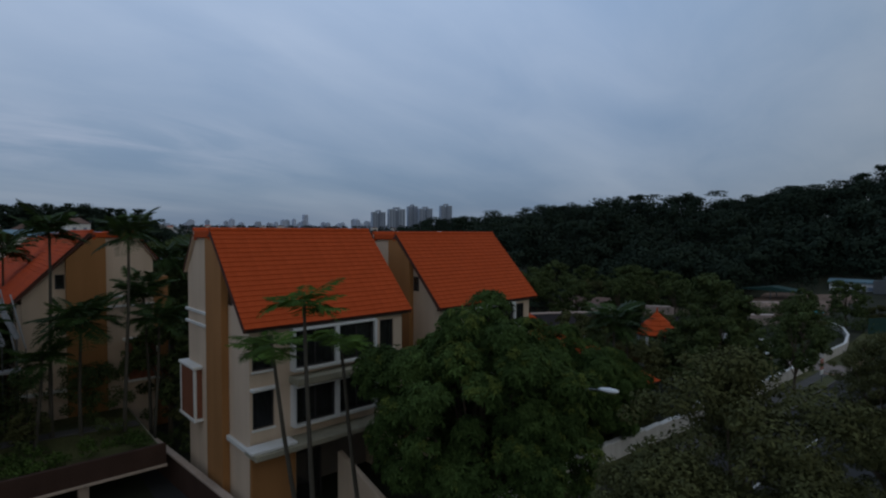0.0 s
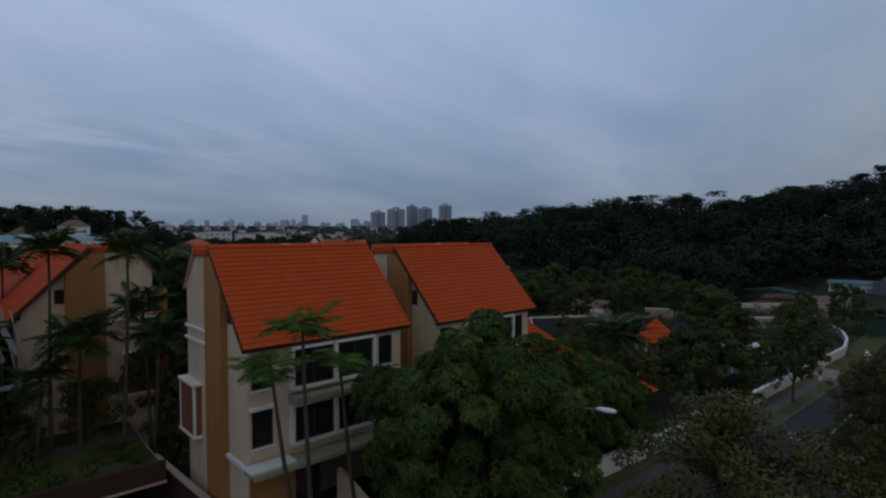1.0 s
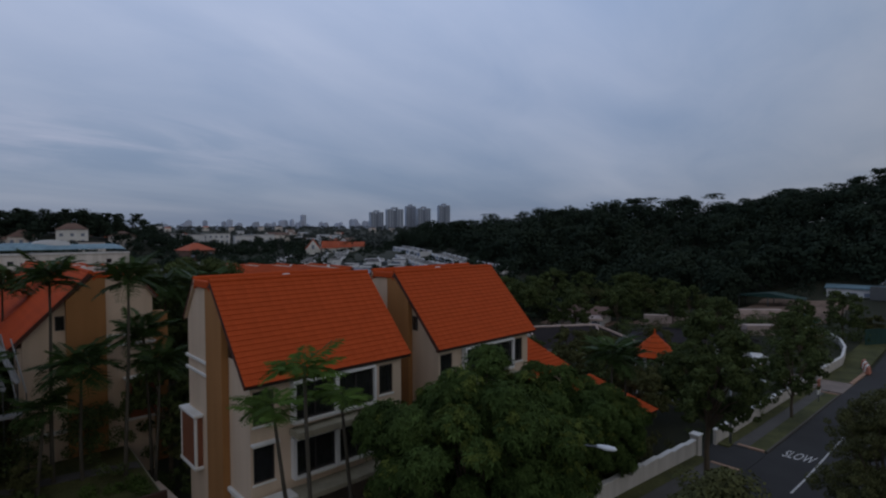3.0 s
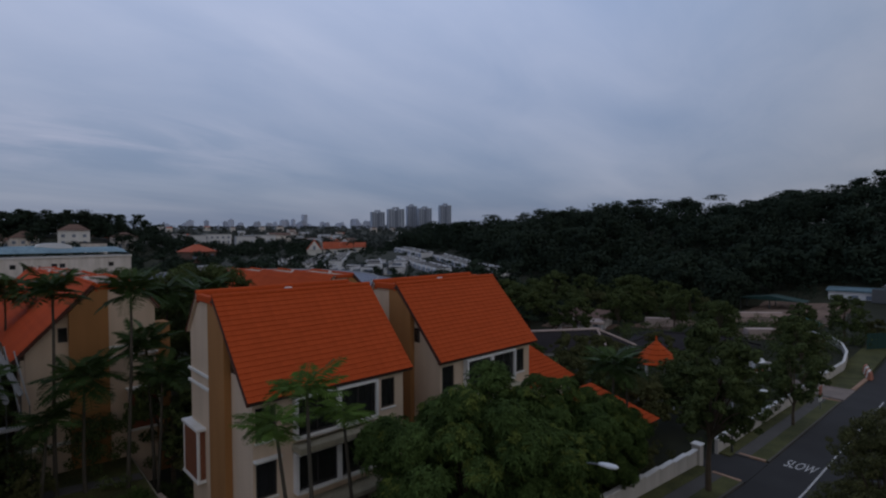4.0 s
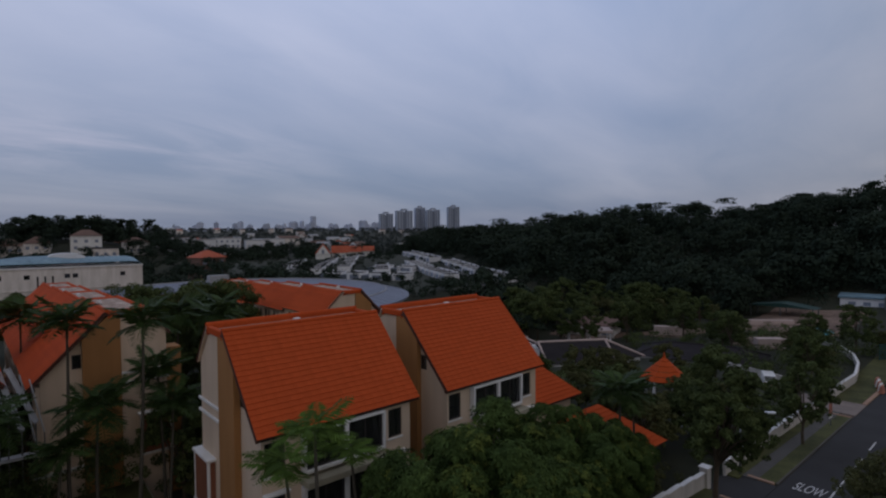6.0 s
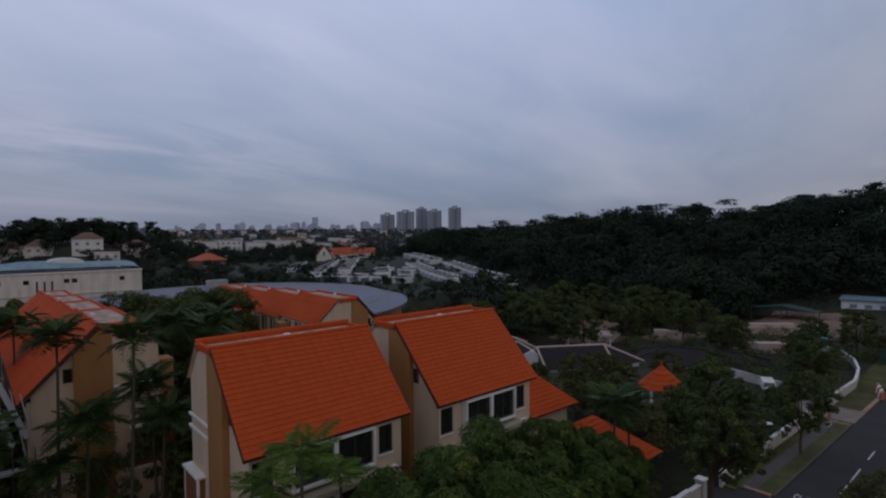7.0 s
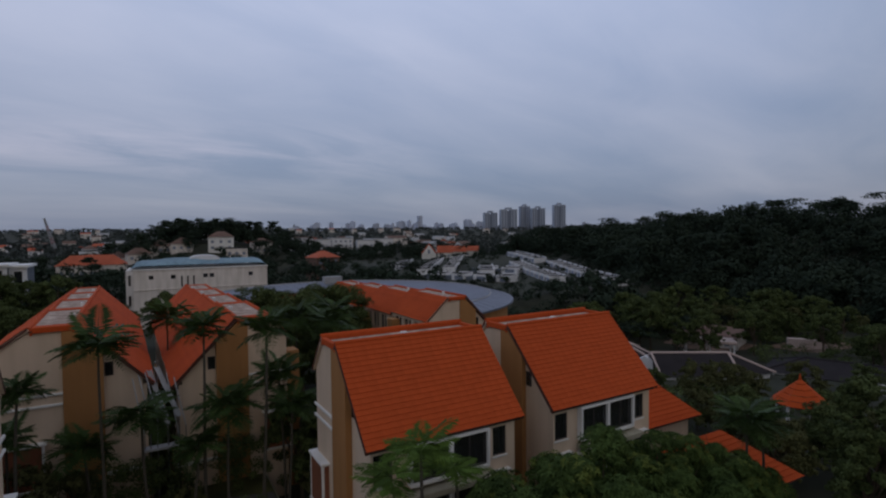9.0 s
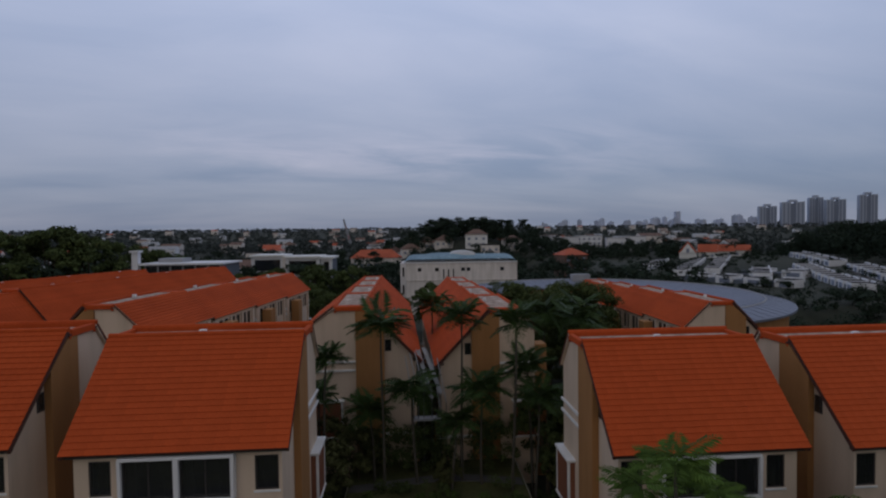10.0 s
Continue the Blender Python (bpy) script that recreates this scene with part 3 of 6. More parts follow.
def villa(m, w, mirrored, detail, label, group="", rear_slots=False, rear=None):
    """A three-storey house with a steep tiled roof, a flat concrete ridge and gables with a tall pilaster. Its front eave lies at y = 0."""
    house = thing("house", label, "house", m, group)
    REAR, REAR_Z = rear or ((8.4, 10.2) if rear_slots else (7.4, 10.6))
    yr = REAR - 0.4

    def fx(a, b):
        return (w - b, w - a) if mirrored else (a, b)

    # front wall with its openings
    k = w / 8.3
    wl_, wr_ = fx(0.45 * k, 1.35 * k), fx(6.65 * k, 7.45 * k)
    bay = fx(2.05 * k, 6.25 * k)
    holes = [(*wl_, 6.85, 8.25), (*wr_, 6.85, 8.25), (*wl_, 4.5, 6.05), (*wr_, 4.5, 6.05),
             (bay[0] + 0.12, bay[1] - 0.12, 6.7, 8.36), (bay[0] + 0.12, bay[1] - 0.12, 4.35, 5.95), (*fx(2.3 * k, 7.6 * k), 0.0, 3.3)]
    g = panel_wall(Geo(), 0.33, w - 0.33, 0.0, 8.62, holes, lambda u, d, z: (u, d, z), 0.35, 0.55)
    part("front_wall", g, M_CREAM, house, "cream rendered front wall")
    # ochre ground-floor pier
    part("ground_floor_pier", Geo().box(*fx(0.30, 2.2 * k), 0.17, 0.348, -0.6, 3.52), M_OCHRE, house, "ochre rendered pier", bevel=0.015)
    # rear wall
    slots = []
    if rear_slots:
        for c in range(3):
            for s in range(2):
                a = 0.9 + c * (w - 1.8) / 3 + s * 1.0 + 0.4
                slots.append((a, a + 0.78, 8.2, 9.85))
    g = panel_wall(Geo(), 0.33, w - 0.33, -0.6, REAR_Z - 0.12, slots, lambda u, d, z: (u, d, z), yr, yr + 0.2)
    part("rear_wall", g, M_CREAM, house, "cream rendered rear wall")
    for s in slots:
        window(house, s[0], s[1], s[2], s[3], yr + 0.06, curtain=False, sill=False)
    if rear_slots:
        for c in range(3):
            a = 0.9 + c * (w - 1.8) / 3
            part("pier", Geo().box(a - 0.1, a + 0.25, yr + 0.202, yr + 0.36, -0.6, REAR_Z - 0.25), M_CREAM, house)
        part("rear_shaft", Geo().box(w - 2.6, w - 1.3, yr + 0.37, yr + 1.3, -0.6, 9.7), M_OCHRE, house, "ochre rendered rear stack", bevel=0.02)
        part("rear_annex", Geo().box(0.4, w - 2.7, yr + 0.37, yr + 1.6, -0.6, 3.4), M_OCHRE, house, "ochre rendered rear annex", bevel=0.02)
    # gable walls and pilasters
    for side in (0, 1):
        xa, xb = (0.33, 0.53) if side == 0 else (w - 0.53, w - 0.33)
        ring = [(xa, 0.56, -0.6), (xa, yr - 0.01, -0.6), (xa, yr - 0.01, REAR_Z + 0.17), (xa, R1 - 0.08, RIDGE - 0.23), (xa, R0 + 0.1, RIDGE - 0.23), (xa, 0.56, 8.95)]
        part("gable_wall", Geo().prism(ring, (xb - xa, 0, 0)), M_CREAM, house, "cream rendered gable wall")
        xa, xb = (0.02, 0.328) if side == 0 else (w - 0.328, w - 0.02)
        ring = [(xa, 2.5, -0.6), (xa, 4.4, -0.6), (xa, 4.4, RIDGE - 0.27), (xa, R0 + 0.14, RIDGE - 0.27), (xa, 2.5, 11.0)]
        part("pilaster", Geo().prism(ring, (xb - xa, 0, 0)), M_OCHRE, house, "tall ochre rendered pilaster", bevel=0.012)
        xo = -1 if side == 0 else 1
        e = 0.33 if side == 0 else w - 0.33
        # rear half of the gable stands a little proud, with two string courses
        xa, xb = (e - 0.2, e - 0.002) if side == 0 else (e + 0.002, e + 0.2)
        ring = [(xa, 4.402, -0.6), (xa, yr + 0.15, -0.6), (xa, yr + 0.15, REAR_Z + 0.07), (xa, R1 - 0.05, RIDGE - 0.29), (xa, 4.402, RIDGE - 0.29)]
        part("gable_panel", Geo().prism(ring, (xb - xa, 0, 0)), M_CREAM, house, "cream rendered gable panel", bevel=0.01)
        for z in (8.1, 8.68):
            g = Geo().box(min(e + xo * 0.202, e + xo * 0.31), max(e + xo * 0.202, e + xo * 0.31), 4.41, yr + 0.27, z, z + 0.14)
            part("string_course", g, M_WHITE, house, "white moulded string course", bevel=0.02)
        # projecting side bay with a red-brown panel
        o = e + xo * 0.202
        q = o + xo * 0.34
        lo, hi = min(o, q), max(o, q)
        bayp = part("side_bay", Geo().box(lo, hi, 5.3, yr + 0.28, 3.8, 6.1), M_BRICKRED, house, "red-brown panelled side bay", bevel=0.01)
        part("bay_cornice", Geo().box(lo - 0.09, hi + 0.09, 5.18, yr + 0.4, 6.102, 6.25), M_WHITE, bayp, bevel=0.03)
        part("bay_base", Geo().box(lo - 0.07, hi + 0.07, 5.2, yr + 0.38, 3.65, 3.798), M_WHITE, bayp, bevel=0.03)
        pc = sorted((q + xo * 0.03, q - xo * 0.09))
        for yy in (5.27, yr + 0.19):
            part("bay_post", Geo().box(pc[0], pc[1], yy, yy + 0.12, 3.802, 6.098), M_WHITE, bayp, bevel=0.01)
        # ledge of the first floor along the gable front
        part("side_ledge", Geo().box(min(e + xo * 0.002, e + xo * 0.16), max(e + xo * 0.002, e + xo * 0.16), 0.2, 2.48, 3.6, 3.8), M_WHITE, house, bevel=0.02)
        # attic window beside the pilaster
        xx = (e - 0.028, e - 0.002) if side == 0 else (e + 0.002, e + 0.028)
        aw = part("attic_window", Geo().box(*xx, 2.02, 2.46, 9.35, 10.15), M_DKFRAME, house, "small dark attic window")
        xx = (e - 0.034, e - 0.03) if side == 0 else (e + 0.03, e + 0.034)
        part("pane", Geo().box(*xx, 2.07, 2.41, 9.4, 10.1), M_GLASS, aw)
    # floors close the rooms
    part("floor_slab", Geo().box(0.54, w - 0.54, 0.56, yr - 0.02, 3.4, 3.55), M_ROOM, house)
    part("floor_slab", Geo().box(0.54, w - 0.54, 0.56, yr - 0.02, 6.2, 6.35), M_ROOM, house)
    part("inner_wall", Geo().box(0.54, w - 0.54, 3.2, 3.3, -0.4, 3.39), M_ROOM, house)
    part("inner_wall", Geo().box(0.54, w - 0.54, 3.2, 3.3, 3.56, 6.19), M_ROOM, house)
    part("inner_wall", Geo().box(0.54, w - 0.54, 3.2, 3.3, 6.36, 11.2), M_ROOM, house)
    # roof
    sl = math.hypot(R0, RIDGE - EAVE)
    g = Geo().prism([(0, 0, EAVE), (0, R0, RIDGE), (0, R0 + 0.1, RIDGE - 0.14), (0, 0.1, EAVE - 0.14)], (w, 0, 0))
    roof = part("front_roof", g, M_BARGE, house, "steep front roof of orange-red tiles")
    if detail:
        cols, rows = round(w / 0.489), 20
        for r in range(rows):
            for c in range(cols):
                t = new("tile", TILE)
                t.parent = roof
                t.matrix_basis = slope_frame(0, EAVE, SLOPE) @ Matrix.Translation((c * w / cols + random.uniform(-0.002, 0.002), -0.06 + r * 0.2675, 0.004 + random.uniform(0, 0.003)))
    else:
        v, f = tile_courses(w, sl + 0.05)
        fm = slope_frame(-0.04, EAVE - 0.03, SLOPE)
        me = raw_mesh("tile_field", [tuple(fm @ Vector(p)) for p in v], f, M_TILEF)
        t = part("tile_field", me, M_TILEF, roof)
        t["kind"] = "stuff"
    rl = math.hypot(REAR - R1, RIDGE - REAR_Z)
    g = Geo().prism([(0, REAR, REAR_Z), (0, R1, RIDGE), (0, R1 - 0.1, RIDGE - 0.14), (0, REAR - 0.1, REAR_Z - 0.1)], (w, 0, 0))
    rroof = part("rear_roof", g, M_CREAM, house, "short rear roof of orange-red tiles")
    v, f = tile_courses(w, rl + 0.06)
    fm = Matrix.Translation((w, REAR + 0.02, REAR_Z)) @ Matrix.Rotation(math.pi, 4, "Z") @ Matrix.Rotation(math.atan2(RIDGE - REAR_Z, REAR - R1), 4, "X")
    t = part("tile_field", raw_mesh("tile_field", [tuple(fm @ Vector(p)) for p in v], f, M_TILEF), M_TILEF, rroof)
    t["kind"] = "stuff"
    # sunk flat ridge: a concrete gutter slab between raised tiled edges
    flat = part("ridge_slab", Geo().box(0.05, w - 0.05, R0 + 0.2, R1 - 0.2, RIDGE - 0.40, RIDGE - (0.1 if rear_slots else 0.2)), M_RIDGE, house, "pale weathered concrete ridge slab")
    n = round(w / 0.42)
    cap = None
    back = RIDGE - 0.08 if rear_slots else RIDGE + 0.01
    for yy, s in ((R0 + 0.02, 1), (R1 - 0.02, -1)):
        lo, hi = sorted((yy + s * 0.06, yy + s * 0.178))
        part("upstand", Geo().box(0.0, w, lo, hi, RIDGE - 0.45, RIDGE - 0.04 if s > 0 else back), M_TILEF, flat)
        if detail:
            if cap is None:
                cap = mesh_of("cap_tile", Geo().tube([(0, 0, -0.012), (w / n + 0.02, 0, 0.006)], [0.13, 0.112], 8), M_TILE)
            for i in range(n):
                c = part("cap_tile", cap, M_TILE, flat)
                c.location = (w * i / n, yy, RIDGE - 0.01 if s > 0 else back - 0.01)
        else:
            g = Geo()
            for i in range(n):
                zc = RIDGE - 0.01 if s > 0 else back - 0.01
                g.tube([(w * i / n, yy, zc - 0.012), (w * (i + 1) / n + 0.02, yy, zc + 0.006)], [0.13, 0.112], 8)
            part("cap_tiles", g, M_TILEF, flat)["kind"] = "stuff"
    e = 0.75 if rear_slots else 0.22
    for xa, xb in ((-0.03, e), (w - e, w + 0.03)):
        part("end_cap", Geo().box(xa, xb, R0 + 0.185, R1 - 0.185, RIDGE - 0.35, RIDGE - 0.03), M_TILEF, flat, "red tiled end cap", bevel=0.03)
    part("ridge_vent", Geo().box(w * 0.44, w * 0.44 + 0.3, R0 + 0.3, R0 + 0.5, RIDGE - 0.198, RIDGE + 0.12), M_WHITE, flat, "small white vent box", bevel=0.01)
    # barge boards under the verges, dark eaves board
    for xa, xb in ((-0.02, 0.12), (w - 0.12, w + 0.02)):
        g = Geo().prism([(xa, -0.02, EAVE - 0.02), (xa, R0, RIDGE - 0.01), (xa, R0, RIDGE - 0.2), (xa, 0.04, EAVE - 0.2)], (xb - xa, 0, 0))
        part("barge_board", g, M_BARGE, house, "dark brown barge board")
        g = Geo().prism([(xa, REAR, REAR_Z - 0.02), (xa, R1, RIDGE - 0.01), (xa, R1, RIDGE - 0.15), (xa, REAR - 0.05, REAR_Z - 0.15)], (xb - xa, 0, 0))
        part("barge_board", g, M_BARGE, house, "dark brown barge board")
        part("barge_board", Geo().box(xa, xb, R0 + 0.002, R1 - 0.002, RIDGE - 0.3, RIDGE - 0.205), M_BARGE, house)
    part("eaves_board", Geo().box(0.12, w - 0.12, 0.12, 0.345, EAVE - 0.22, EAVE - 0.12), M_DARK, house)
    if detail or not rear_slots:
        # two-storey white-framed bay
        mid = (bay[0] + bay[1]) / 2
        for z0, z1, nm in ((6.62, 8.44, "upper_bay"), (4.28, 6.03, "lower_bay")):
            g = Geo()
            for a, b in ((bay[0], bay[0] + 0.12), (mid - 0.1, mid + 0.1), (bay[1] - 0.12, bay[1])):
                g.box(a, b, -0.02, 0.349, z0, z1 - 0.1)
            g.box(bay[0], bay[1], -0.02, 0.349, z1 - 0.1, z1)
            b_ = part("bay_frame", g, M_FRAME, house, "white painted bay frame", bevel=0.012)
            part("bay_sill", Geo().box(bay[0] + 0.121, mid - 0.101, -0.06, 0.349, z0 - 0.002, z0 + 0.12), M_WHITE, b_, bevel=0.01)
            part("bay_sill", Geo().box(mid + 0.101, bay[1] - 0.121, -0.06, 0.349, z0 - 0.002, z0 + 0.12), M_WHITE, b_, bevel=0.01)
            for a, b in ((bay[0] + 0.125, mid - 0.105), (mid + 0.105, bay[1] - 0.125)):
                window(house, a, b, z0 + 0.125, z1 - 0.105, 0.12, bars=((a + b) / 2,), sill=False)
        part("balcony_slab", Geo().box(bay[0] - 0.05, bay[1] + 0.25, -0.45, 0.348, 6.12, 6.42), M_SLAB, house, "weathered concrete ledge", bevel=0.03)
        can = part("canopy_slab", Geo().box(*fx(0.1, 6.6 * k), -0.75, 0.348, 3.62, 3.86), M_SLAB, house, "weathered concrete canopy slab", bevel=0.03)
        part("canopy_edge", Geo().box(*fx(0.0, 1.9 * k), -0.62, 0.168, 3.862, 3.98), M_WHITE, can, bevel=0.02)
        for a, b in (wl_, wr_):
            for z0, z1 in ((6.85, 8.25), (4.5, 6.05)):
                window(house, a, b, z0, z1, 0.40)
            part("window_hood", Geo().box(a - 0.12, b + 0.12, 0.05, 0.348, 6.08, 6.2), M_WHITE, house, bevel=0.02)
        # ground floor: party wall that runs forward, and glazed doors set back
        px = fx(4.3 * k, 4.55 * k)
        ring = [(px[0], 0.34, -0.6), (px[0], -3.4, -0.6), (px[0], -3.4, 1.55), (px[0], 0.34, 2.6)]
        part("party_wall", Geo().prism(ring, (px[1] - px[0], 0, 0)), M_CREAM, house, "cream rendered garden party wall", bevel=0.02)
        window(house, *fx(2.4 * k, 4.2 * k), 0.05, 2.5, 1.6, bars=(), sill=False)
    return house


villa(pose(7.62, 20.38, 0.0, 0, 0, 1.2), 8.3, False, True, "cream three-storey house with an orange tiled roof and ochre pilaster", "front row houses")
villa(pose(17.88, 20.7, -0.16, 0, 0, 1.9), 8.25, False, True, "cream three-storey house with an orange tiled roof, partly behind a tree", "front row houses")
villa(pose(-13.8, 20.36, 0.73, 0, 0, 1.1), 8.58, True, True, "cream three-storey house with white-framed windows and orange tiled roof", "front row houses")
villa(pose(-24.15, 20.2, 1.05, 0, 0, 1.0), 8.6, True, False, "cream three-storey house at the row's end with orange roof", "front row houses")


def terrace(x, y, turn, units, w, z0, dz, group, label, rear=None):
    """A row of joined houses, each a step lower than the one before."""
    first = villa(pose(0, 0, -200), w, False, False, label, group, rear_slots=True, rear=rear)
    base = pose(x, y, 0, 0, 0, turn)
    for i in range(units):
        off = base @ Matrix.Translation((i * w if turn > 0 else -(i + 1) * w, 0, z0 + dz * i))
        if i == 0:
            first.matrix_basis = off
        else:
            copy_thing(first, off)


# rows that run away to the north: two face the narrow lane, two turn their backs to the garden
terrace(0.1, 35.5, 92.0, 4, 8.7, 0.35, -0.24, "lane terrace west", "cream terrace house with a stepped orange roof on a lane", (7.9, 11.0))
terrace(1.05, 35.5, -88.5, 4, 8.7, -0.05, -0.22, "lane terrace east", "cream terrace house with a stepped orange roof on a lane", (7.1, 10.9))
terrace(-26.7, 37.6, -95.5, 4, 9.2, 0.55, -0.2, "garden terrace west", "cream terrace house with orange roof and narrow rear windows")
terrace(32.4, 46.7, 90.0, 4, 9.0, -1.45, -0.35, "garden terrace east", "cream terrace house with orange roof and narrow rear windows")
terrace(-36.0, 53.7, 78.5, 4, 9.2, 0.15, -0.05, "outer terrace", "cream terrace house with a broad orange tiled roof")
terrace(-39.7, 35.7, 78.5, 2, 9.2, -0.2, 0.0, "outer terrace", "cream terrace house with a broad orange tiled roof")
terrace(-49.3, 41.5, 78.5, 5, 9.2, 0.1, -0.05, "outer terrace", "cream terrace house with a broad orange tiled roof")


# ---- plants ----
def leaf_quads(centres, radii, count, size, rng, squash=0.8, up=0.4, jitter=0.5):
    """Folded leaves scattered through clumps; returns vertices and faces."""
    centres, radii = np.asarray(centres, float), np.asarray(radii, float)
    idx = rng.choice(len(centres), count, p=radii ** 2 / (radii ** 2).sum())
    d = rng.normal(size=(count, 3))
    d /= np.linalg.norm(d, axis=1)[:, None]
    r = radii[idx] * rng.uniform(0.35, 1.0, count) ** 0.5
    p = centres[idx] + d * r[:, None] * np.array([1, 1, squash])
    nrm = d + rng.normal(scale=jitter, size=(count, 3)) + np.array([0, 0, up])
    nrm /= np.linalg.norm(nrm, axis=1)[:, None]
    a = np.cross(nrm, rng.normal(size=(count, 3)))
    a /= np.linalg.norm(a, axis=1)[:, None]
    b = np.cross(nrm, a)
    s = size * rng.uniform(0.6, 1.35, count)[:, None]
    v = np.stack([p - a * s, p + b * s * 0.42 - nrm * s * 0.12, p + a * s - nrm * s * 0.15, p - b * s * 0.42 - nrm * s * 0.12], 1).reshape(-1, 3)
    f = np.arange(count * 4).reshape(-1, 4)
    return v, f


def tree_meshes(seed, height, spread, trunk_h, clumps, leaves, leaf, mat, lean=0.0, flat=0.75, trunk_r=0.16, ragged=1.0):
    """Meshes of a tree that stands at the origin: trunk with limbs, and the crown of leafy boughs."""
    rng = np.random.default_rng(seed)
    crown_h = height - trunk_h
    g = Geo()
    top = (lean, 0, trunk_h + crown_h * 0.55)
    g.tube([(0, 0, -0.4), (lean * 0.2, 0.05, trunk_h * 0.5), (lean * 0.55, -0.05, trunk_h), top], [trunk_r * 1.25, trunk_r, trunk_r * 0.8, trunk_r * 0.3], 8)
    cs, rs = [], []
    lobes = [(rng.uniform(0, 2 * math.pi), rng.uniform(0.75, 1.12)) for _ in range(5)]
    for i in range(clumps):
        th = rng.uniform(0, 2 * math.pi)
        h = rng.uniform(0.0, 1.0)
        reach = 0.8 + 0.25 * ragged * sum(k * math.cos(th - a) ** 3 for a, k in lobes) / 2.5
        rad = spread * reach * math.sqrt(max(0.05, 1 - (abs(h - 0.40) / 0.64) ** 2)) * rng.uniform(0.35, 1.0) ** 0.6
        c = np.array((lean * 0.6 + rad * math.cos(th), rad * math.sin(th), trunk_h + crown_h * (0.05 + 0.88 * h) + rng.normal() * 0.03 * crown_h))
        r = spread * rng.uniform(0.12, 0.27)
        # a bough: a main tuft and two smaller ones that hang outward from it
        cs.append(c)
        rs.append(r)
        out = np.array((math.cos(th), math.sin(th), -0.25))
        for k in (0.8, 1.35):
            cs.append(c + out * r * k + rng.normal(scale=r * 0.35, size=3))
            rs.append(r * rng.uniform(0.4, 0.65))
        if i % 4 == 0:
            st = (lean * 0.5, 0, trunk_h * rng.uniform(0.75, 1.05))
            mid = tuple((st[k] * 0.45 + c[k] * 0.55) + (0.05 * crown_h if k == 2 else 0) for k in range(3))
            g.tube([st, mid, tuple(c)], [trunk_r * 0.45, trunk_r * 0.28, trunk_r * 0.08], 5)
    v, f = leaf_quads(cs, rs, leaves, leaf, rng, flat)
    return mesh_of("trunk", g, M_BARK), raw_mesh("crown", v, f, mat)


def rosettes(p, axis, leaf, rng, per=8):
    """Tufts of long leaves that spread and droop from their points p about their axes."""
    n = len(p)
    axis = axis / np.linalg.norm(axis, axis=1)[:, None]
    u = np.cross(axis, rng.normal(size=(n, 3)))
    u /= np.linalg.norm(u, axis=1)[:, None]
    w = np.cross(axis, u)
    out = []
    for k in range(per):
        an = 2 * math.pi * k / per + rng.uniform(-0.3, 0.3, n)
        rad = u * np.cos(an)[:, None] + w * np.sin(an)[:, None]
        side = np.cross(axis, rad)
        ln = leaf * rng.uniform(0.65, 1.2, n)[:, None]
        lift = rng.uniform(0.15, 0.75, n)[:, None]
        mid = p + rad * ln * 0.5 + axis * ln * lift * 0.5
        tip = p + rad * ln + axis * ln * lift * 0.45 - np.array([0, 0, 0.22]) * ln
        out.append(np.stack([p, mid + side * ln * 0.15, tip, mid - side * ln * 0.15], 1))
    v = np.stack(out, 1).reshape(-1, 3)
    return v, np.arange(len(v)).reshape(-1, 4)


def tufted_tree(seed, height, spread, trunk_h, boughs, tufts, leaf, trunk_r=0.2):
    """Meshes of a dense tree whose crown is built of domed boughs covered in tufts of long leaves, with highlights
    painted in by paler upper tufts.
    """
    rng = np.random.default_rng(seed)
    g = Geo()
    g.tube([(0, 0, -0.4), (0.1, 0.05, trunk_h), (0.0, -0.1, height * 0.6)], [trunk_r * 1.3, trunk_r, trunk_r * 0.3], 9)
    mid = trunk_h + (height - trunk_h) * 0.42
    cs, rs = [], []
    for i in range(boughs):
        z = 1 - 1.55 * (i + 0.5) / boughs
        th = i * 2.39996 + rng.uniform(-0.25, 0.25)
        q = math.sqrt(max(0.0, 1 - z * z))
        k = rng.uniform(0.5, 1.0)
        c = np.array((spread * k * q * math.cos(th), spread * k * q * math.sin(th), mid + (height - mid) * k * z * 0.92))
        cs.append(c)
        rs.append(spread * rng.uniform(0.15, 0.30))
        if i % 3 == 0:
            st = (0.0, 0.0, trunk_h * rng.uniform(0.7, 1.2))
            g.tube([st, tuple(0.5 * (np.array(st) + c) + np.array((0, 0, 0.3))), tuple(c)], [trunk_r * 0.5, trunk_r * 0.3, trunk_r * 0.08], 5)
    cs, rs = np.array(cs), np.array(rs)
    pick = rng.choice(len(cs), tufts, p=rs ** 2 / (rs ** 2).sum())
    d = rng.normal(size=(tufts, 3))
    d += 0.8 * (cs[pick] - np.array((0, 0, mid))) / spread + np.array((0, 0, 0.35))
    d /= np.linalg.norm(d, axis=1)[:, None]
    p = cs[pick] + d * (rs[pick] * rng.uniform(0.72, 1.06, tufts))[:, None] * np.array((1, 1, 0.8))
    ax = d + np.array((0, 0, 0.5)) + rng.normal(scale=0.3, size=(tufts, 3))
    # some upward-facing tufts get the paler colour, as painted-in top light
    lit_tuft = (rng.uniform(size=tufts) < 0.02 + 0.22 * (np.sin(pick * 1.7) > 0.35)) & (d[:, 2] > 0.1)
    a, f = rosettes(p[~lit_tuft], ax[~lit_tuft], leaf, rng)
    b, h = rosettes(p[lit_tuft] + d[lit_tuft] * 0.08, ax[lit_tuft], leaf * 0.9, rng)
    return mesh_of("trunk", g, M_BARK), raw_mesh("crown", a, f, M_LEAF), raw_mesh("young_leaves", b, h, M_LEAFTOP)


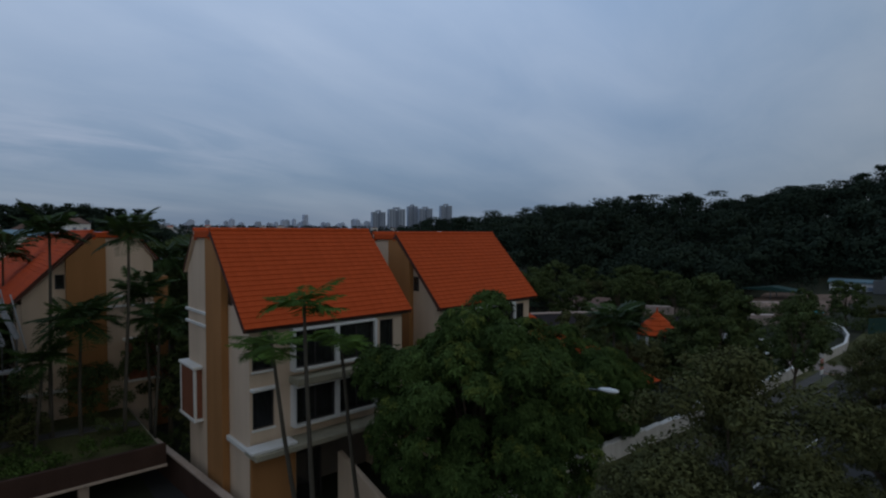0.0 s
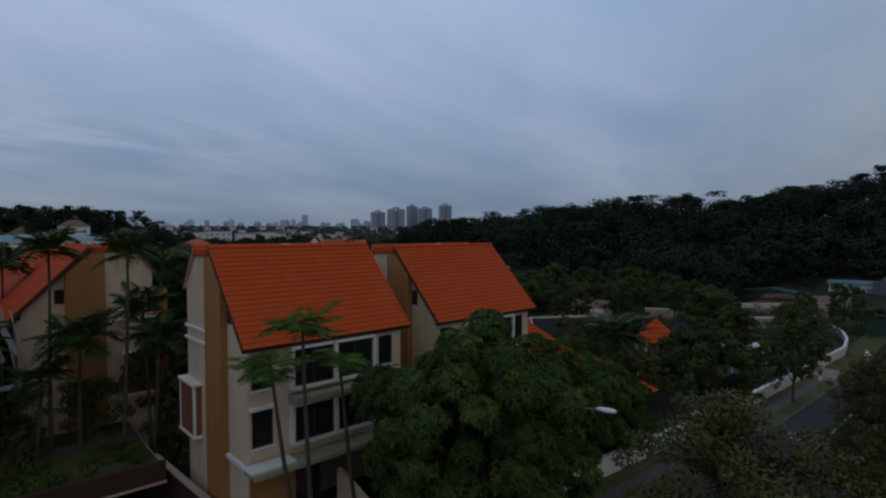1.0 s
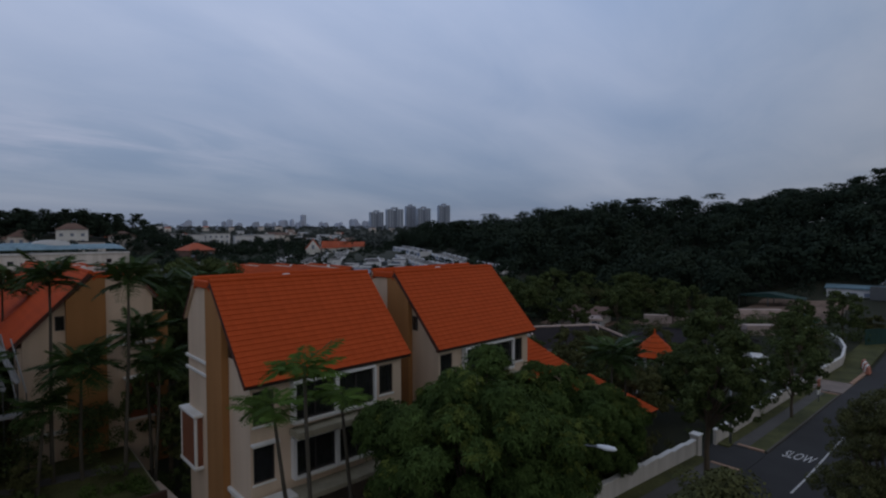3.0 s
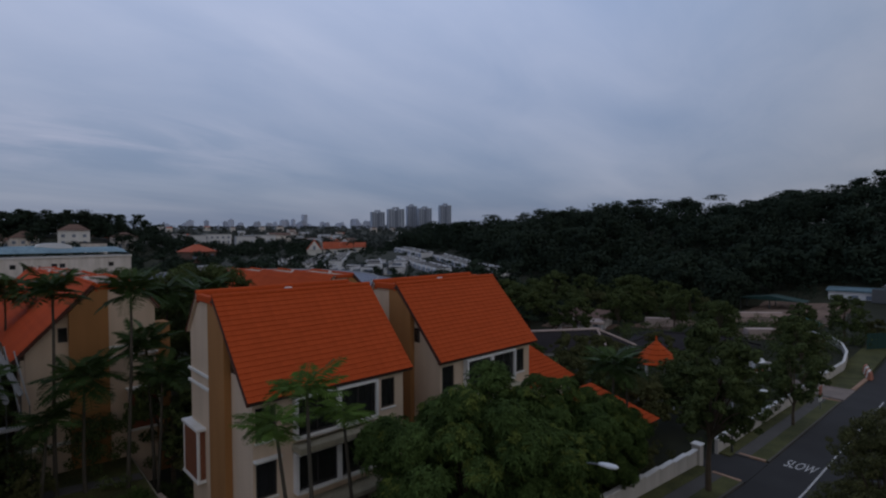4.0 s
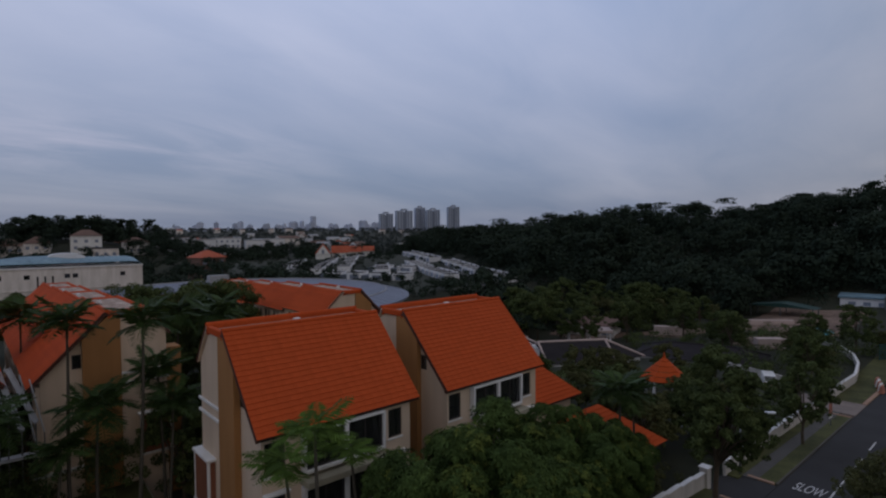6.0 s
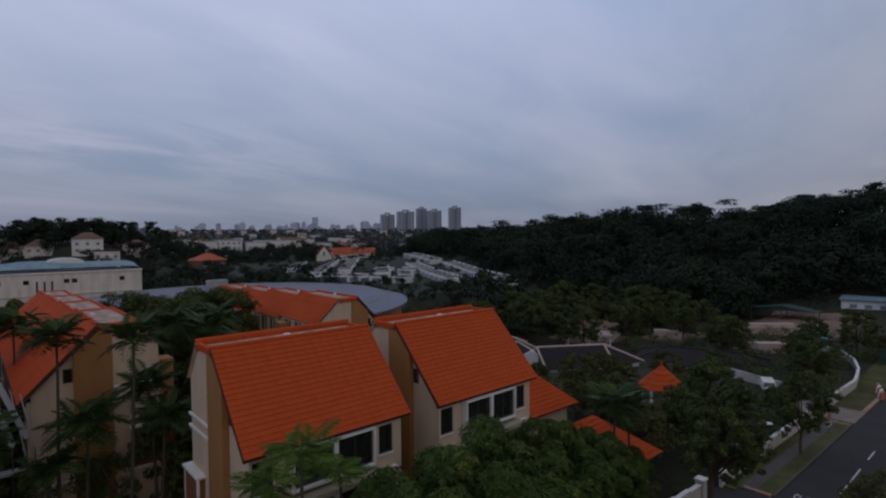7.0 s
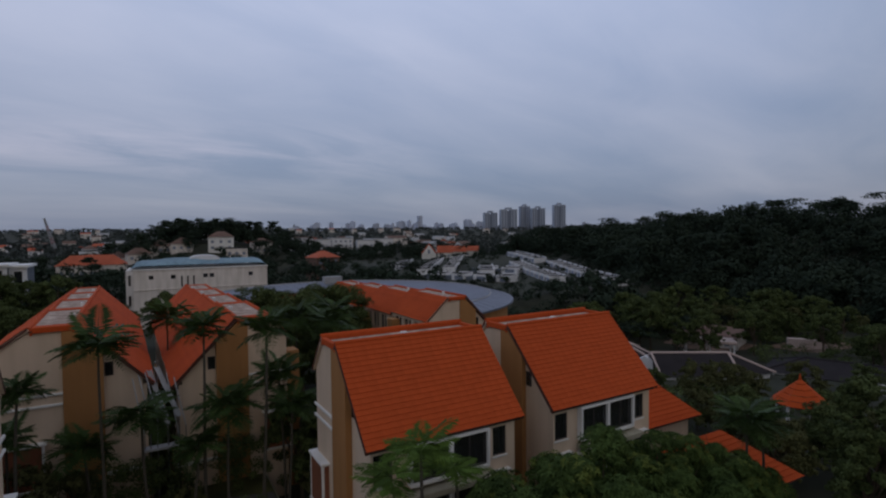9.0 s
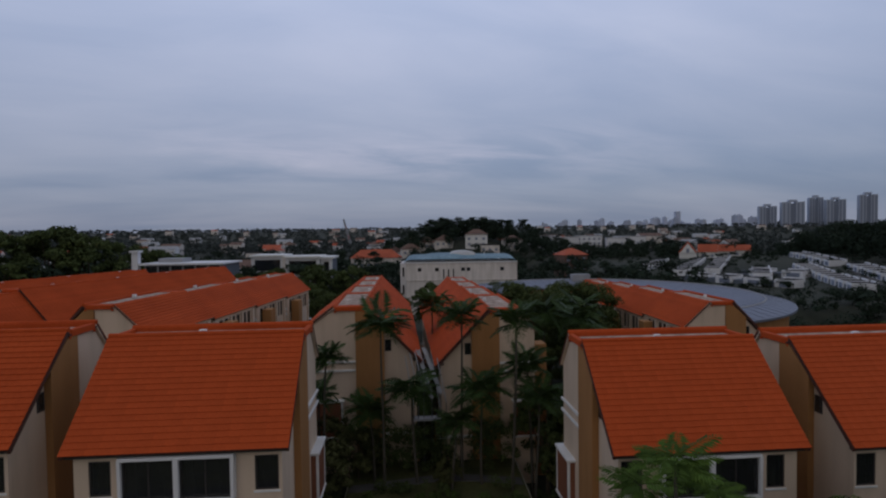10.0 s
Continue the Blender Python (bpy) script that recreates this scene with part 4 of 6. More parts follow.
def plant(meshes, m, label, category="tree", group="", name="tree"):
    root = thing(name, label, category, m, group)
    part("trunk", meshes[0], None, root)
    part("crown", meshes[1], None, root)
    for me in meshes[2:]:
        part("young_leaves", me, None, root, "paler upper leaves painted as highlights")
    return root


def frond_mesh(name, length, pairs, mat, droop, seed):
    """A feathered leaf along +x: a thin rib with paired leaflets."""
    rng = np.random.default_rng(seed)
    g = Geo()
    pts = []
    for i in range(pairs + 1):
        t = i / pairs
        pts.append(Vector((length * t * (1 - 0.12 * droop * t), 0, length * (0.22 * t - droop * 0.55 * t * t))))
    g.tube([tuple(p) for p in pts[::2]], [0.018 * (1 - 0.8 * i / len(pts[::2])) + 0.003 for i in range(len(pts[::2]))], 4)
    for i in range(2, pairs + 1):
        t = i / pairs
        ll = length * 0.30 * math.sin(math.pi * min(1, 0.18 + 0.8 * t)) ** 0.7 + 0.05
        for s in (-1, 1):
            p = pts[i]
            tip = p + Vector((ll * 0.45, s * ll * rng.uniform(0.85, 1.05), -ll * 0.28 * rng.uniform(0.5, 1.4)))
            wv = Vector((ll * 0.13, 0, 0))
            mid = (p + tip) / 2 + Vector((0, 0, 0.03))
            g.face(p, mid - wv, tip, mid + wv)
    me = bpy.data.meshes.new(name)
    me.from_pydata(g.v, [], g.f)
    me.materials.append(mat)
    return me


FRONDS = [frond_mesh("frond", 1.55, 15, M_FROND, d, 30 + i) for i, d in enumerate((0.35, 0.6, 0.9))]
DARK_FRONDS = [frond_mesh("frond", 1.75, 15, M_FROND2, d, 40 + i) for i, d in enumerate((0.45, 0.8, 1.2))]


def feather_tree(x, y, z0, top, seed, size=1.0, dark=False, lean=(0.0, 0.0), count=15, label=""):
    """A slender tree with one umbrella of feathered leaves at its top."""
    rng = np.random.default_rng(seed)
    root = thing("feather_leaf_tree", label or "slender tree with an umbrella of feathery green leaves", "tree", pose(x, y, z0), "slender garden trees")
    h = top - z0
    pts = [(-lean[0] * (1 - t) + 0.05 * math.sin(5 * t + seed), -lean[1] * (1 - t) + 0.05 * math.cos(4 * t + seed), h * t - 0.3 * (1 - t)) for t in (0, 0.2, 0.4, 0.6, 0.8, 1.0)]
    g = Geo().tube(pts, [0.11, 0.095, 0.085, 0.075, 0.065, 0.05], 8)
    part("trunk", g, M_PALMB, root, "slender grey-brown trunk")
    tp = Vector(pts[-1])
    for i in range(count):
        lib = DARK_FRONDS if dark else FRONDS
        fr = new("frond", lib[i % 3])
        fr.parent = root
        an = 360 * i / count + rng.uniform(-12, 12)
        fr.matrix_basis = Matrix.Translation(tp + Vector((0, 0, rng.uniform(-0.5, 0.05) if dark else rng.uniform(-0.35, 0.05)))) @ pose(0, 0, 0, 0, rng.uniform(-52, 26) if dark else rng.uniform(-28, 16), an) @ Matrix.Scale(size * rng.uniform(0.85, 1.12), 4)
    return root


gz = ground_z
# slender trees before the nearest house and in the garden behind
feather_tree(8.35, 16.75, 0.1, 10.1, 1, 1.0, lean=(-0.3, 0.0), count=17)
feather_tree(7.95, 18.6, 0.1, 8.35, 2, 1.0, lean=(-1.2, 0.0), count=15)
feather_tree(10.6, 18.3, 0.1, 8.3, 3, 0.95, lean=(-0.9, 0.2), count=15)
for i, (x, y, t, s) in enumerate(((2.55, 32.4, 12.7, 1.05), (5.75, 31.0, 12.6, 1.1), (6.8, 33.0, 9.3, 1.15), (-2.3, 31.6, 12.5, 1.3), (-5.6, 31.5, 10.6, 0.9),
                                  (-6.3, 32.2, 8.0, 0.9), (1.1, 46.0, 11.6, 1.3), (7.2, 31.5, 8.0, 1.1), (12.5, 41.5, 11.0, 1.45), (15.5, 50.0, 10.6, 1.6), (11.5, 47.5, 10.6, 1.4), (-0.6, 32.3, 8.5, 1.25), (3.7, 31.9, 8.3, 1.3), (2.1, 31.2, 6.6, 1.0), (-3.2, 32.6, 7.0, 1.1))):
    feather_tree(x, y, 2.2 if y < 35.3 and x < 6.3 else gz(x, y), t, 10 + i, s * 0.98, True, lean=(0.35 * math.sin(i * 2.1), 0.0), count=26,
                 label="slender dark-leaved tree with an umbrella crown in the garden")

BIG = tufted_tree(5, 10.2, 4.2, 1.0, 64, 11500, 0.25)
plant(BIG, pose(14.7, 14.6, 0.0), "dense broad-leaved tree with a wide dark green crown beside the road")
plant(BIG, pose(21.4, 16.7, 0.0, 0, 0, 140) @ Matrix.Diagonal((0.76, 0.76, 0.8, 1)), "lower dense broad-leaved tree beside the road wall")
plant(BIG, pose(25.6, 16.7, 0.0, 0, 0, 60) @ Matrix.Diagonal((0.62, 0.62, 0.64, 1)), "low dense broad-leaved tree beside the road wall")
plant(BIG, pose(27.4, 16.5, 0.0, 0, 0, 200) @ Matrix.Diagonal((0.48, 0.48, 0.58, 1)), "low dense broad-leaved tree beside the road wall")
SHRUBBY = tree_meshes(6, 10.5, 2.15, 3.6, 130, 100000, 0.046, M_LEAF3, trunk_r=0.14)
plant(SHRUBBY, pose(9.45, 3.1, 0.0), "loose olive-green roadside tree with a small-leaved crown")
plant(SHRUBBY, pose(8.0, 3.6, 0.0, 0, 0, 130) @ Matrix.Scale(0.88, 4), "loose olive-green roadside tree with a small-leaved crown")
plant(SHRUBBY, pose(23.9, 3.2, 0.0, 0, 0, 250) @ Matrix.Diagonal((0.85, 0.85, 0.9, 1)), "loose olive-green roadside tree with a small-leaved crown")
MID_A = tree_meshes(7, 7.2, 2.7, 2.2, 46, 9000, 0.15, M_LEAF2, trunk_r=0.13)
MID_B = tree_meshes(8, 8.6, 3.1, 2.8, 46, 9000, 0.17, M_LEAF2, trunk_r=0.16)
MID_C = tree_meshes(9, 6.0, 2.9, 1.4, 46, 9000, 0.15, M_LEAF3, trunk_r=0.12)
MID_D = tree_meshes(12, 9.5, 3.8, 2.5, 50, 9000, 0.21, M_LEAF2, trunk_r=0.18)
TALL = tree_meshes(15, 12.0, 4.0, 3.0, 90, 26000, 0.14, M_LEAF2, trunk_r=0.2)
for x, y, k, t in ((14, 56, 1.0, 0), (16.8, 58, 1.05, 90), (20, 61, 1.0, 200), (15, 49, 0.92, 300), (11, 63, 1.0, 30)):
    plant(TALL, pose(x, y, gz(x, y) - 0.05, 0, 0, t) @ Matrix.Scale(k, 4), "tall dark green tree between the terraces", group="garden trees")
STREET = tree_meshes(14, 10.3, 2.3, 3.6, 80, 26000, 0.12, M_LEAF2, trunk_r=0.15)
plant(STREET, pose(32.4, 13.0, -0.35), "dark oval-crowned street tree on the grass verge")
plant(MID_A, pose(51.7, 13.9, -1.4) @ Matrix.Diagonal((0.85, 0.85, 1.0, 1)), "slim street tree on the grass verge")
feather_tree(28.9, 17.2, 0.0, 7.4, 71, 1.15, True, lean=(0.3, 0.0), count=26, label="slender dark-leaved tree with an umbrella crown behind the wall")
feather_tree(31.0, 17.6, -0.2, 6.6, 72, 1.05, True, lean=(-0.3, 0.1), count=24, label="slender dark-leaved tree with an umbrella crown behind the wall")
rng0 = np.random.default_rng(77)
kinds = (MID_A, MID_B, MID_C, MID_D)
labels = ("dark green garden tree with a rounded crown", "tall dark green tree with an uneven crown", "low olive-green bushy tree", "large dark tree with a broad crown")
spots = [(27.3, 16.9, 1, .68), (30.0, 17.0, 2, .5), (37.2, 20.5, 2, .8), (40, 21, 2, .8), (43, 19, 0, .8), (45.5, 20.5, 2, .85), (41, 25, 0, .85), (50, 22.5, 1, .6), (56, 22, 2, .5),
         (38, 35, 0, .6), (44, 31, 2, .65), (50, 30, 0, 0.55), (56, 26, 2, .6), (61, 18.5, 1, .45), (79, 20.5, 1, .8), (83, 21.5, 2, .85), (90, 24.5, 1, .75), (32, 6 - 3.5, 2, .8), (36, 1.5, 0, .9), (44, 1.8, 2, .85), (54, 2.2, 1, .8),
         (66, 2.4, 0, .8), (57, 36, 2, .7), (61, 40.5, 2, .6), (52, 37, 2, .8), (66, 33, 2, .7), (71, 29, 1, .5), (96, 26.5, 2, .8), (57, 34, 2, .6), (48, 39, 0, .55), (40, 42, 1, .6), (51, 46, 2, .6), (46, 52, 3, .9), (58, 62, 1, 1), (66, 68, 3, .9), (82, 62, 1, .8), (84, 58, 3, .9), (92, 54, 1, .95), (89, 34, 1, .95), (93, 37, 3, .75),
         (98, 46, 1, .9), (103, 27, 0, .9), (105.5, 21.5, 1, .95), (110, 18, 2, .6), (118, 14, 0, .9), (54, 54, 2, .7), (72, 72, 1, .9), (82, 70, 3, .9),
         (15, 66, 3, 1.0), (12, 40, 0, .8), (14.5, 44, 2, .9), (12.5, 36, 2, .75), (15, 34, 0, .6), (19, 37, 0, .55), (12, 84, 3, .8), (8, 90, 1, 1), (2, 92, 3, .9), (-4, 88, 1, .9),
         (-12, 50, 0, .8), (-14, 58, 2, .9), (-12, 66, 1, .8), (-13, 76, 0, .9), (-15, 84, 3, .8), (-10, 92, 1, .9), (-20, 96, 3, .9), (-28, 100, 1, 1), (-11, 40, 2, .8), (-36, 108, 3, 1), (-46, 112, 1, .9), (-80, 104, 3, 1.85), (-74, 110, 3, 1.95), (-68, 113, 3, 2.0), (-63, 117, 1, 1.9), (-57, 122, 3, 1.45), (-86, 112, 3, 1.8), (-50, 126, 1, 1.4), (-22, 112, 3, 1.0), (-27, 116, 1, 1.0), (-32, 119, 3, 1.05), (-36, 116, 1, 1.0), (-41, 118, 3, 1.0), (-18, 118, 1, 1.1), (-14, 112, 3, 1.05), (-24, 122, 3, 1.1)]
for i, (x, y, k, s) in enumerate(spots):
    z = gz(x, y) if y > 16 else road_z(x)
    plant(kinds[k], pose(x, y, z - 0.05, 0, 0, float(rng0.uniform(0, 360))) @ Matrix.Scale(s * float(rng0.uniform(0.92, 1.08)), 4), labels[k], group="garden trees")


# further garden and street trees fill the ground to the foot of the wood
rt = np.random.default_rng(91)
# open earth, paths and low roofs of the site, kept free of trees
OPEN = ((84, 100, 56, 72), (88, 114, 44, 57), (86, 116, 26, 40), (112, 152, 26, 48), (60, 92, 30, 58))
taken = [(p[0], p[1]) for p in spots]
made = 0
while made < 34:
    x, y = rt.uniform(78, 124), rt.uniform(48, 82)
    if any(a < x < b and c < y < d for a, b, c, d in ((56, 80, 29, 65), (43, 51, 19, 28), (80, 100, 50, 64), (26, 40, 15, 34), (138, 175, 12, 50), (24, 56, 44, 100), (60, 67, 0, 30))):
        continue
    if any(math.hypot(x - a, y - b) < 3.6 for a, b in taken) or any(a < x < b and c < y < d for a, b, c, d in OPEN):
        continue
    taken.append((x, y))
    made += 1
    k = int(rt.integers(0, 4))
    plant(kinds[k], pose(x, y, gz(x, y) - 0.05, 0, 0, float(rt.uniform(0, 360))) @ Matrix.Scale(float(rt.uniform(0.7, 1.15)), 4), labels[k], group="garden trees")
# dark garden trees before the terrace ends
for x, y, z, k, s in ((-4.0, 33.2, 2.2, 2, 0.55), (8.2, 33.6, 0.2, 1, 0.85), (10.2, 31.6, 0.2, 2, 0.95), (0.7, 38.5, 1.0, 0, 1.0), (-9.5, 33.0, 1.0, 0, 0.95),
                      (-12.0, 34.5, 1.0, 1, 0.9), (11.6, 34.8, 0.2, 1, 1.0), (-6.6, 31.2, 1.2, 2, 0.95), (1.4, 31.6, 2.2, 2, 0.3), (-8.0, 29.5, 0.9, 2, 0.8)):
    plant(kinds[k], pose(x, y, z - 0.05, 0, 0, 40 * x) @ Matrix.Scale(s, 4), "dark bushy garden tree in the court", group="court trees")


# low hedges and shrubs in the garden between the houses
def hedge(x0, x1, y0, y1, z0, h, seed, mat, label, dense=2.0):
    rng = np.random.default_rng(seed)
    n = max(3, int((x1 - x0) * (y1 - y0) * dense))
    c = np.stack([rng.uniform(x0, x1, n), rng.uniform(y0, y1, n), z0 + h * rng.uniform(0.12, 0.88, n)], 1)
    v, f = leaf_quads(c, np.full(n, 0.42), n * 90, 0.085, rng, 0.8)
    ob = new("hedge", raw_mesh("hedge", v, f, mat))
    tagged(ob, label, "hedge", kind="stuff")


hedge(-4.2, 6.2, 33.4, 35.2, 2.2, 3.2, 51, M_LEAF2, "dark dense shrubs along the foot of the terrace", 9.0)
hedge(-3.9, 5.8, 27.7, 30.4, 2.15, 0.45, 52, M_COVER, "low green ground cover on the raised garden")
hedge(-3.9, 5.8, 30.7, 31.5, 2.15, 0.9, 58, M_LEAF2, "dark low shrubs along the garden path")
hedge(-6.8, -4.8, 28.5, 33.5, 0.9, 2.0, 53, M_LEAF2, "dark dense shrubs beside the house")
hedge(7.0, 9.5, 29.8, 35.0, 0.2, 1.8, 54, M_LEAF2, "dark dense shrubs beside the house")
hedge(16, 26, 15.8, 18.4, 0.2, 1.9, 55, M_LEAF2, "dense garden shrubs behind the boundary wall")
hedge(39.5, 56, 15.6, 17.6, -1.2, 1.5, 56, M_LEAF2, "dense garden shrubs behind the boundary wall")
hedge(26, 35, 16.0, 17.4, -0.3, 1.4, 57, M_LEAF3, "dense garden shrubs behind the boundary wall")


def forest(name, spots, mat, seed, per, leaf, label, h=13.0, r=4.0, umbrella=False):
    """A far wood as one mass of loose leafy crowns."""
    rng = np.random.default_rng(seed)
    vs, fs, k = [], [], 0
    for x, y in spots:
        z = gz(x, y)
        hh = h * rng.uniform(0.75, 1.2)
        rr = r * rng.uniform(0.75, 1.25)
        n = 6
        flat = umbrella or rng.uniform() < 0.25
        if flat:
            hh *= 1.1
        th = rng.uniform(0, 2 * math.pi, n)
        c = np.stack([x + rr * 0.6 * np.cos(th) * rng.uniform(0.3, 1, n), y + rr * 0.6 * np.sin(th) * rng.uniform(0.3, 1, n),
                      z + hh * (rng.uniform(0.72, 0.95, n) if flat else rng.uniform(0.18, 0.88, n))], 1)
        v, f = leaf_quads(c, rr * rng.uniform(0.4, 0.65, n), per, leaf, rng, (0.22 if umbrella else 0.4) if flat else 0.8, 0.5, 0.15)
        vs.append(v)
        fs.append(f + k)
        k += len(v)
    ob = new(name, raw_mesh(name, np.concatenate(vs), np.concatenate(fs), mat))
    tagged(ob, label, "woodland", kind="stuff")


rf = np.random.default_rng(5)
east = []
while len(east) < 1500:
    x, y = rf.uniform(112, 290), rf.uniform(-20, 330)
    edge = 128 if y < 88 else 122 + (y - 102) * 0.48
    if x > edge and y > 0.14 * x - 26 and not (112 < x < 151 and 10 < y < 49) and not (150 < x < 167 and 10 < y < 38):
        east.append((x, y))
forest("eastern_wood", east, M_WOOD, 61, 320, 0.58, "dark tropical wood that covers the eastern ridge", 12.0, 5.0)
skirt = [(rf.uniform(124, 180), rf.uniform(0, 150)) for _ in range(560)]
skirt = [(x, y) for x, y in skirt if x > (128 if y < 88 else 122 + (y - 102) * 0.48) and not (112 < x < 152 and 8 < y < 49) and not (150 < x < 167 and 10 < y < 38)]
forest("wood_edge", skirt + [(170 + 0.4 * k, 8 + 1.1 * k) for k in range(34)], M_WOOD, 67, 160, 0.36, "low dark undergrowth along the foot of the wood", 5.0, 3.2)
# flat-topped trees that stand out above the ridge
for k in range(26):
    u = k / 25.0
    y = -8 + 190 * u + rf.uniform(-6, 6)
    emergent = (215 + rf.uniform(-25, 35), y)
    east.append(emergent)
forest("umbrella_trees", east[-26:], M_WOOD, 68, 420, 0.45, "flat-topped emergent trees along the ridge of the wood", 14.6, 6.2, True)
north = [(rf.normal(32, 24), rf.normal(338, 20)) for _ in range(190)]
north = [(x, y) for x, y in north if y > 318 or not 24 < x < 46]
forest("hilltop_wood", north, M_WOOD, 62, 200, 0.7, "dark trees on the low northern hill", 11.0, 4.4)
# scattered trees across the far suburb
sub = []
while len(sub) < 2500:
    a, r = rf.uniform(radians(-48), radians(50)), 125 + 1300 * rf.uniform(0, 1) ** 1.7
    x, y = r * math.sin(a), r * math.cos(a)
    if 60 < x < 200 and 95 < y < 280:
        continue
    if -8 < x < 30 and 105 < y < 150:
        continue
    sub.append((x, y))
forest("suburb_trees", [p for p in sub if math.hypot(*p) < 380], M_WOOD, 64, 190, 0.62, "dark trees scattered through the near suburb", 9.0, 4.2)
forest("far_suburb_trees", [p for p in sub if math.hypot(*p) >= 380], M_FARWOOD, 63, 100, 0.9, "dark haze-tinted trees scattered through the far suburb", 9.0, 4.6)
low = []
while len(low) < 230:
    x, y = rf.uniform(39, 116), rf.uniform(17.5, 62)
    if any(a < x < b and c < y < d for a, b, c, d in ((56, 80, 34, 60), (45, 50, 21.5, 26.5), (65.5, 74.5, 19, 28), (83, 90, 54, 63), (75, 89, 32, 41), (32, 60, 46, 62))):
        continue
    low.append((x, y))
forest("garden_shrubs", low, M_LEAF2, 69, 150, 0.17, "low olive and dark green shrubs across the gardens", 2.2, 1.7)
slope = [(rf.uniform(58, 112), rf.uniform(64, 90)) for _ in range(85)]
forest("slope_trees", slope, M_WOOD, 70, 260, 0.27, "dark trees on the slope behind the crescent", 4.6, 2.8)
hillside = [(rf.normal(26, 26), rf.uniform(258, 290)) for _ in range(60)]
forest("hillside_trees", hillside, M_WOOD, 71, 170, 0.6, "dark trees on the slope of the northern hill", 7.5, 4.0)
belt = [(rf.uniform(56, 160), rf.uniform(292, 345)) for _ in range(120)]
forest("belt_trees", belt, M_WOOD, 72, 170, 0.6, "dark rounded trees before the white apartment terraces", 7.0, 4.2)
hall_trees = [(rf.uniform(24, 72), rf.uniform(138, 232)) for _ in range(75)]
forest("hall_trees", hall_trees, M_WOOD, 73, 190, 0.5, "dark trees on the ground behind the white hall", 8.0, 4.0)
edge_trees = [(rf.uniform(48, 112), rf.uniform(84, 110)) for _ in range(80)]
forest("edge_trees", edge_trees, M_WOOD, 74, 150, 0.32, "low dark trees along the near edge of the estate", 3.4, 2.5)
vale = []
while len(vale) < 210:
    x, y = rf.uniform(58, 190), rf.uniform(92, 300)
    # only the strip along the estate's near edge and thin gaps between its rows
    near = y < 118 - 0.4 * (x - 95) and x < 120
    if x < 122 + (y - 102) * 0.48 and x > 52 + (y - 92) * 0.1 and (near or rf.uniform() < 0.4):
        vale.append((x, y))
forest("valley_trees", vale, M_WOOD, 65, 90, 0.36, "small dark trees between the valley townhouses", 2.9, 1.8)
far = []
while len(far) < 3800:
    a, r = rf.uniform(radians(-48), radians(50)), 520 + 1700 * rf.uniform(0, 1)
    far.append((r * math.sin(a), r * math.cos(a)))
forest("distant_trees", far, M_FARWOOD, 66, 26, 2.3, "dark haze-tinted belts of trees towards the horizon", 9.0, 7.0)


def distant_roofs(name, mat, roofmat, seed, count, label):
    """Countless small houses towards the horizon."""
    rng = np.random.default_rng(seed)
    g = Geo()
    for _ in range(count):
        a, r = rng.uniform(radians(-46), radians(48)), rng.uniform(430, 1700)
        x, y = r * math.sin(a), r * math.cos(a)
        if x > 150 and y < 420:
            continue
        z, w, d, h = gz(x, y), rng.uniform(9, 22), rng.uniform(8, 12), rng.uniform(7, 12)
        g.box(x - w / 2, x + w / 2, y - d / 2, y + d / 2, z - 2, z + h)
        g.prism([(x - w / 2 - 0.4, y - d / 2 - 0.4, z + h), (x - w / 2 - 0.4, y + d / 2 + 0.4, z + h), (x - w / 2 - 0.4, y, z + h + 2.6)], (w + 0.8, 0, 0))
    ob = new(name, mesh_of(name, g, mat))
    ob.data.materials.append(roofmat)
    for p in ob.data.polygons:
        if p.normal.z > 0.2:
            p.material_index = 1
    tagged(ob, label, "houses", kind="stuff")


distant_roofs("distant_houses", M_FARWHITE, M_ROOFPALE, 71, 48, "countless small white houses towards the horizon")
distant_roofs("distant_houses", M_STAIN, M_FARBROWN, 72, 60, "countless small brown-roofed houses towards the horizon")
distant_roofs("distant_houses", M_STAIN, M_FARRED, 73, 26, "small red-roofed houses towards the horizon")


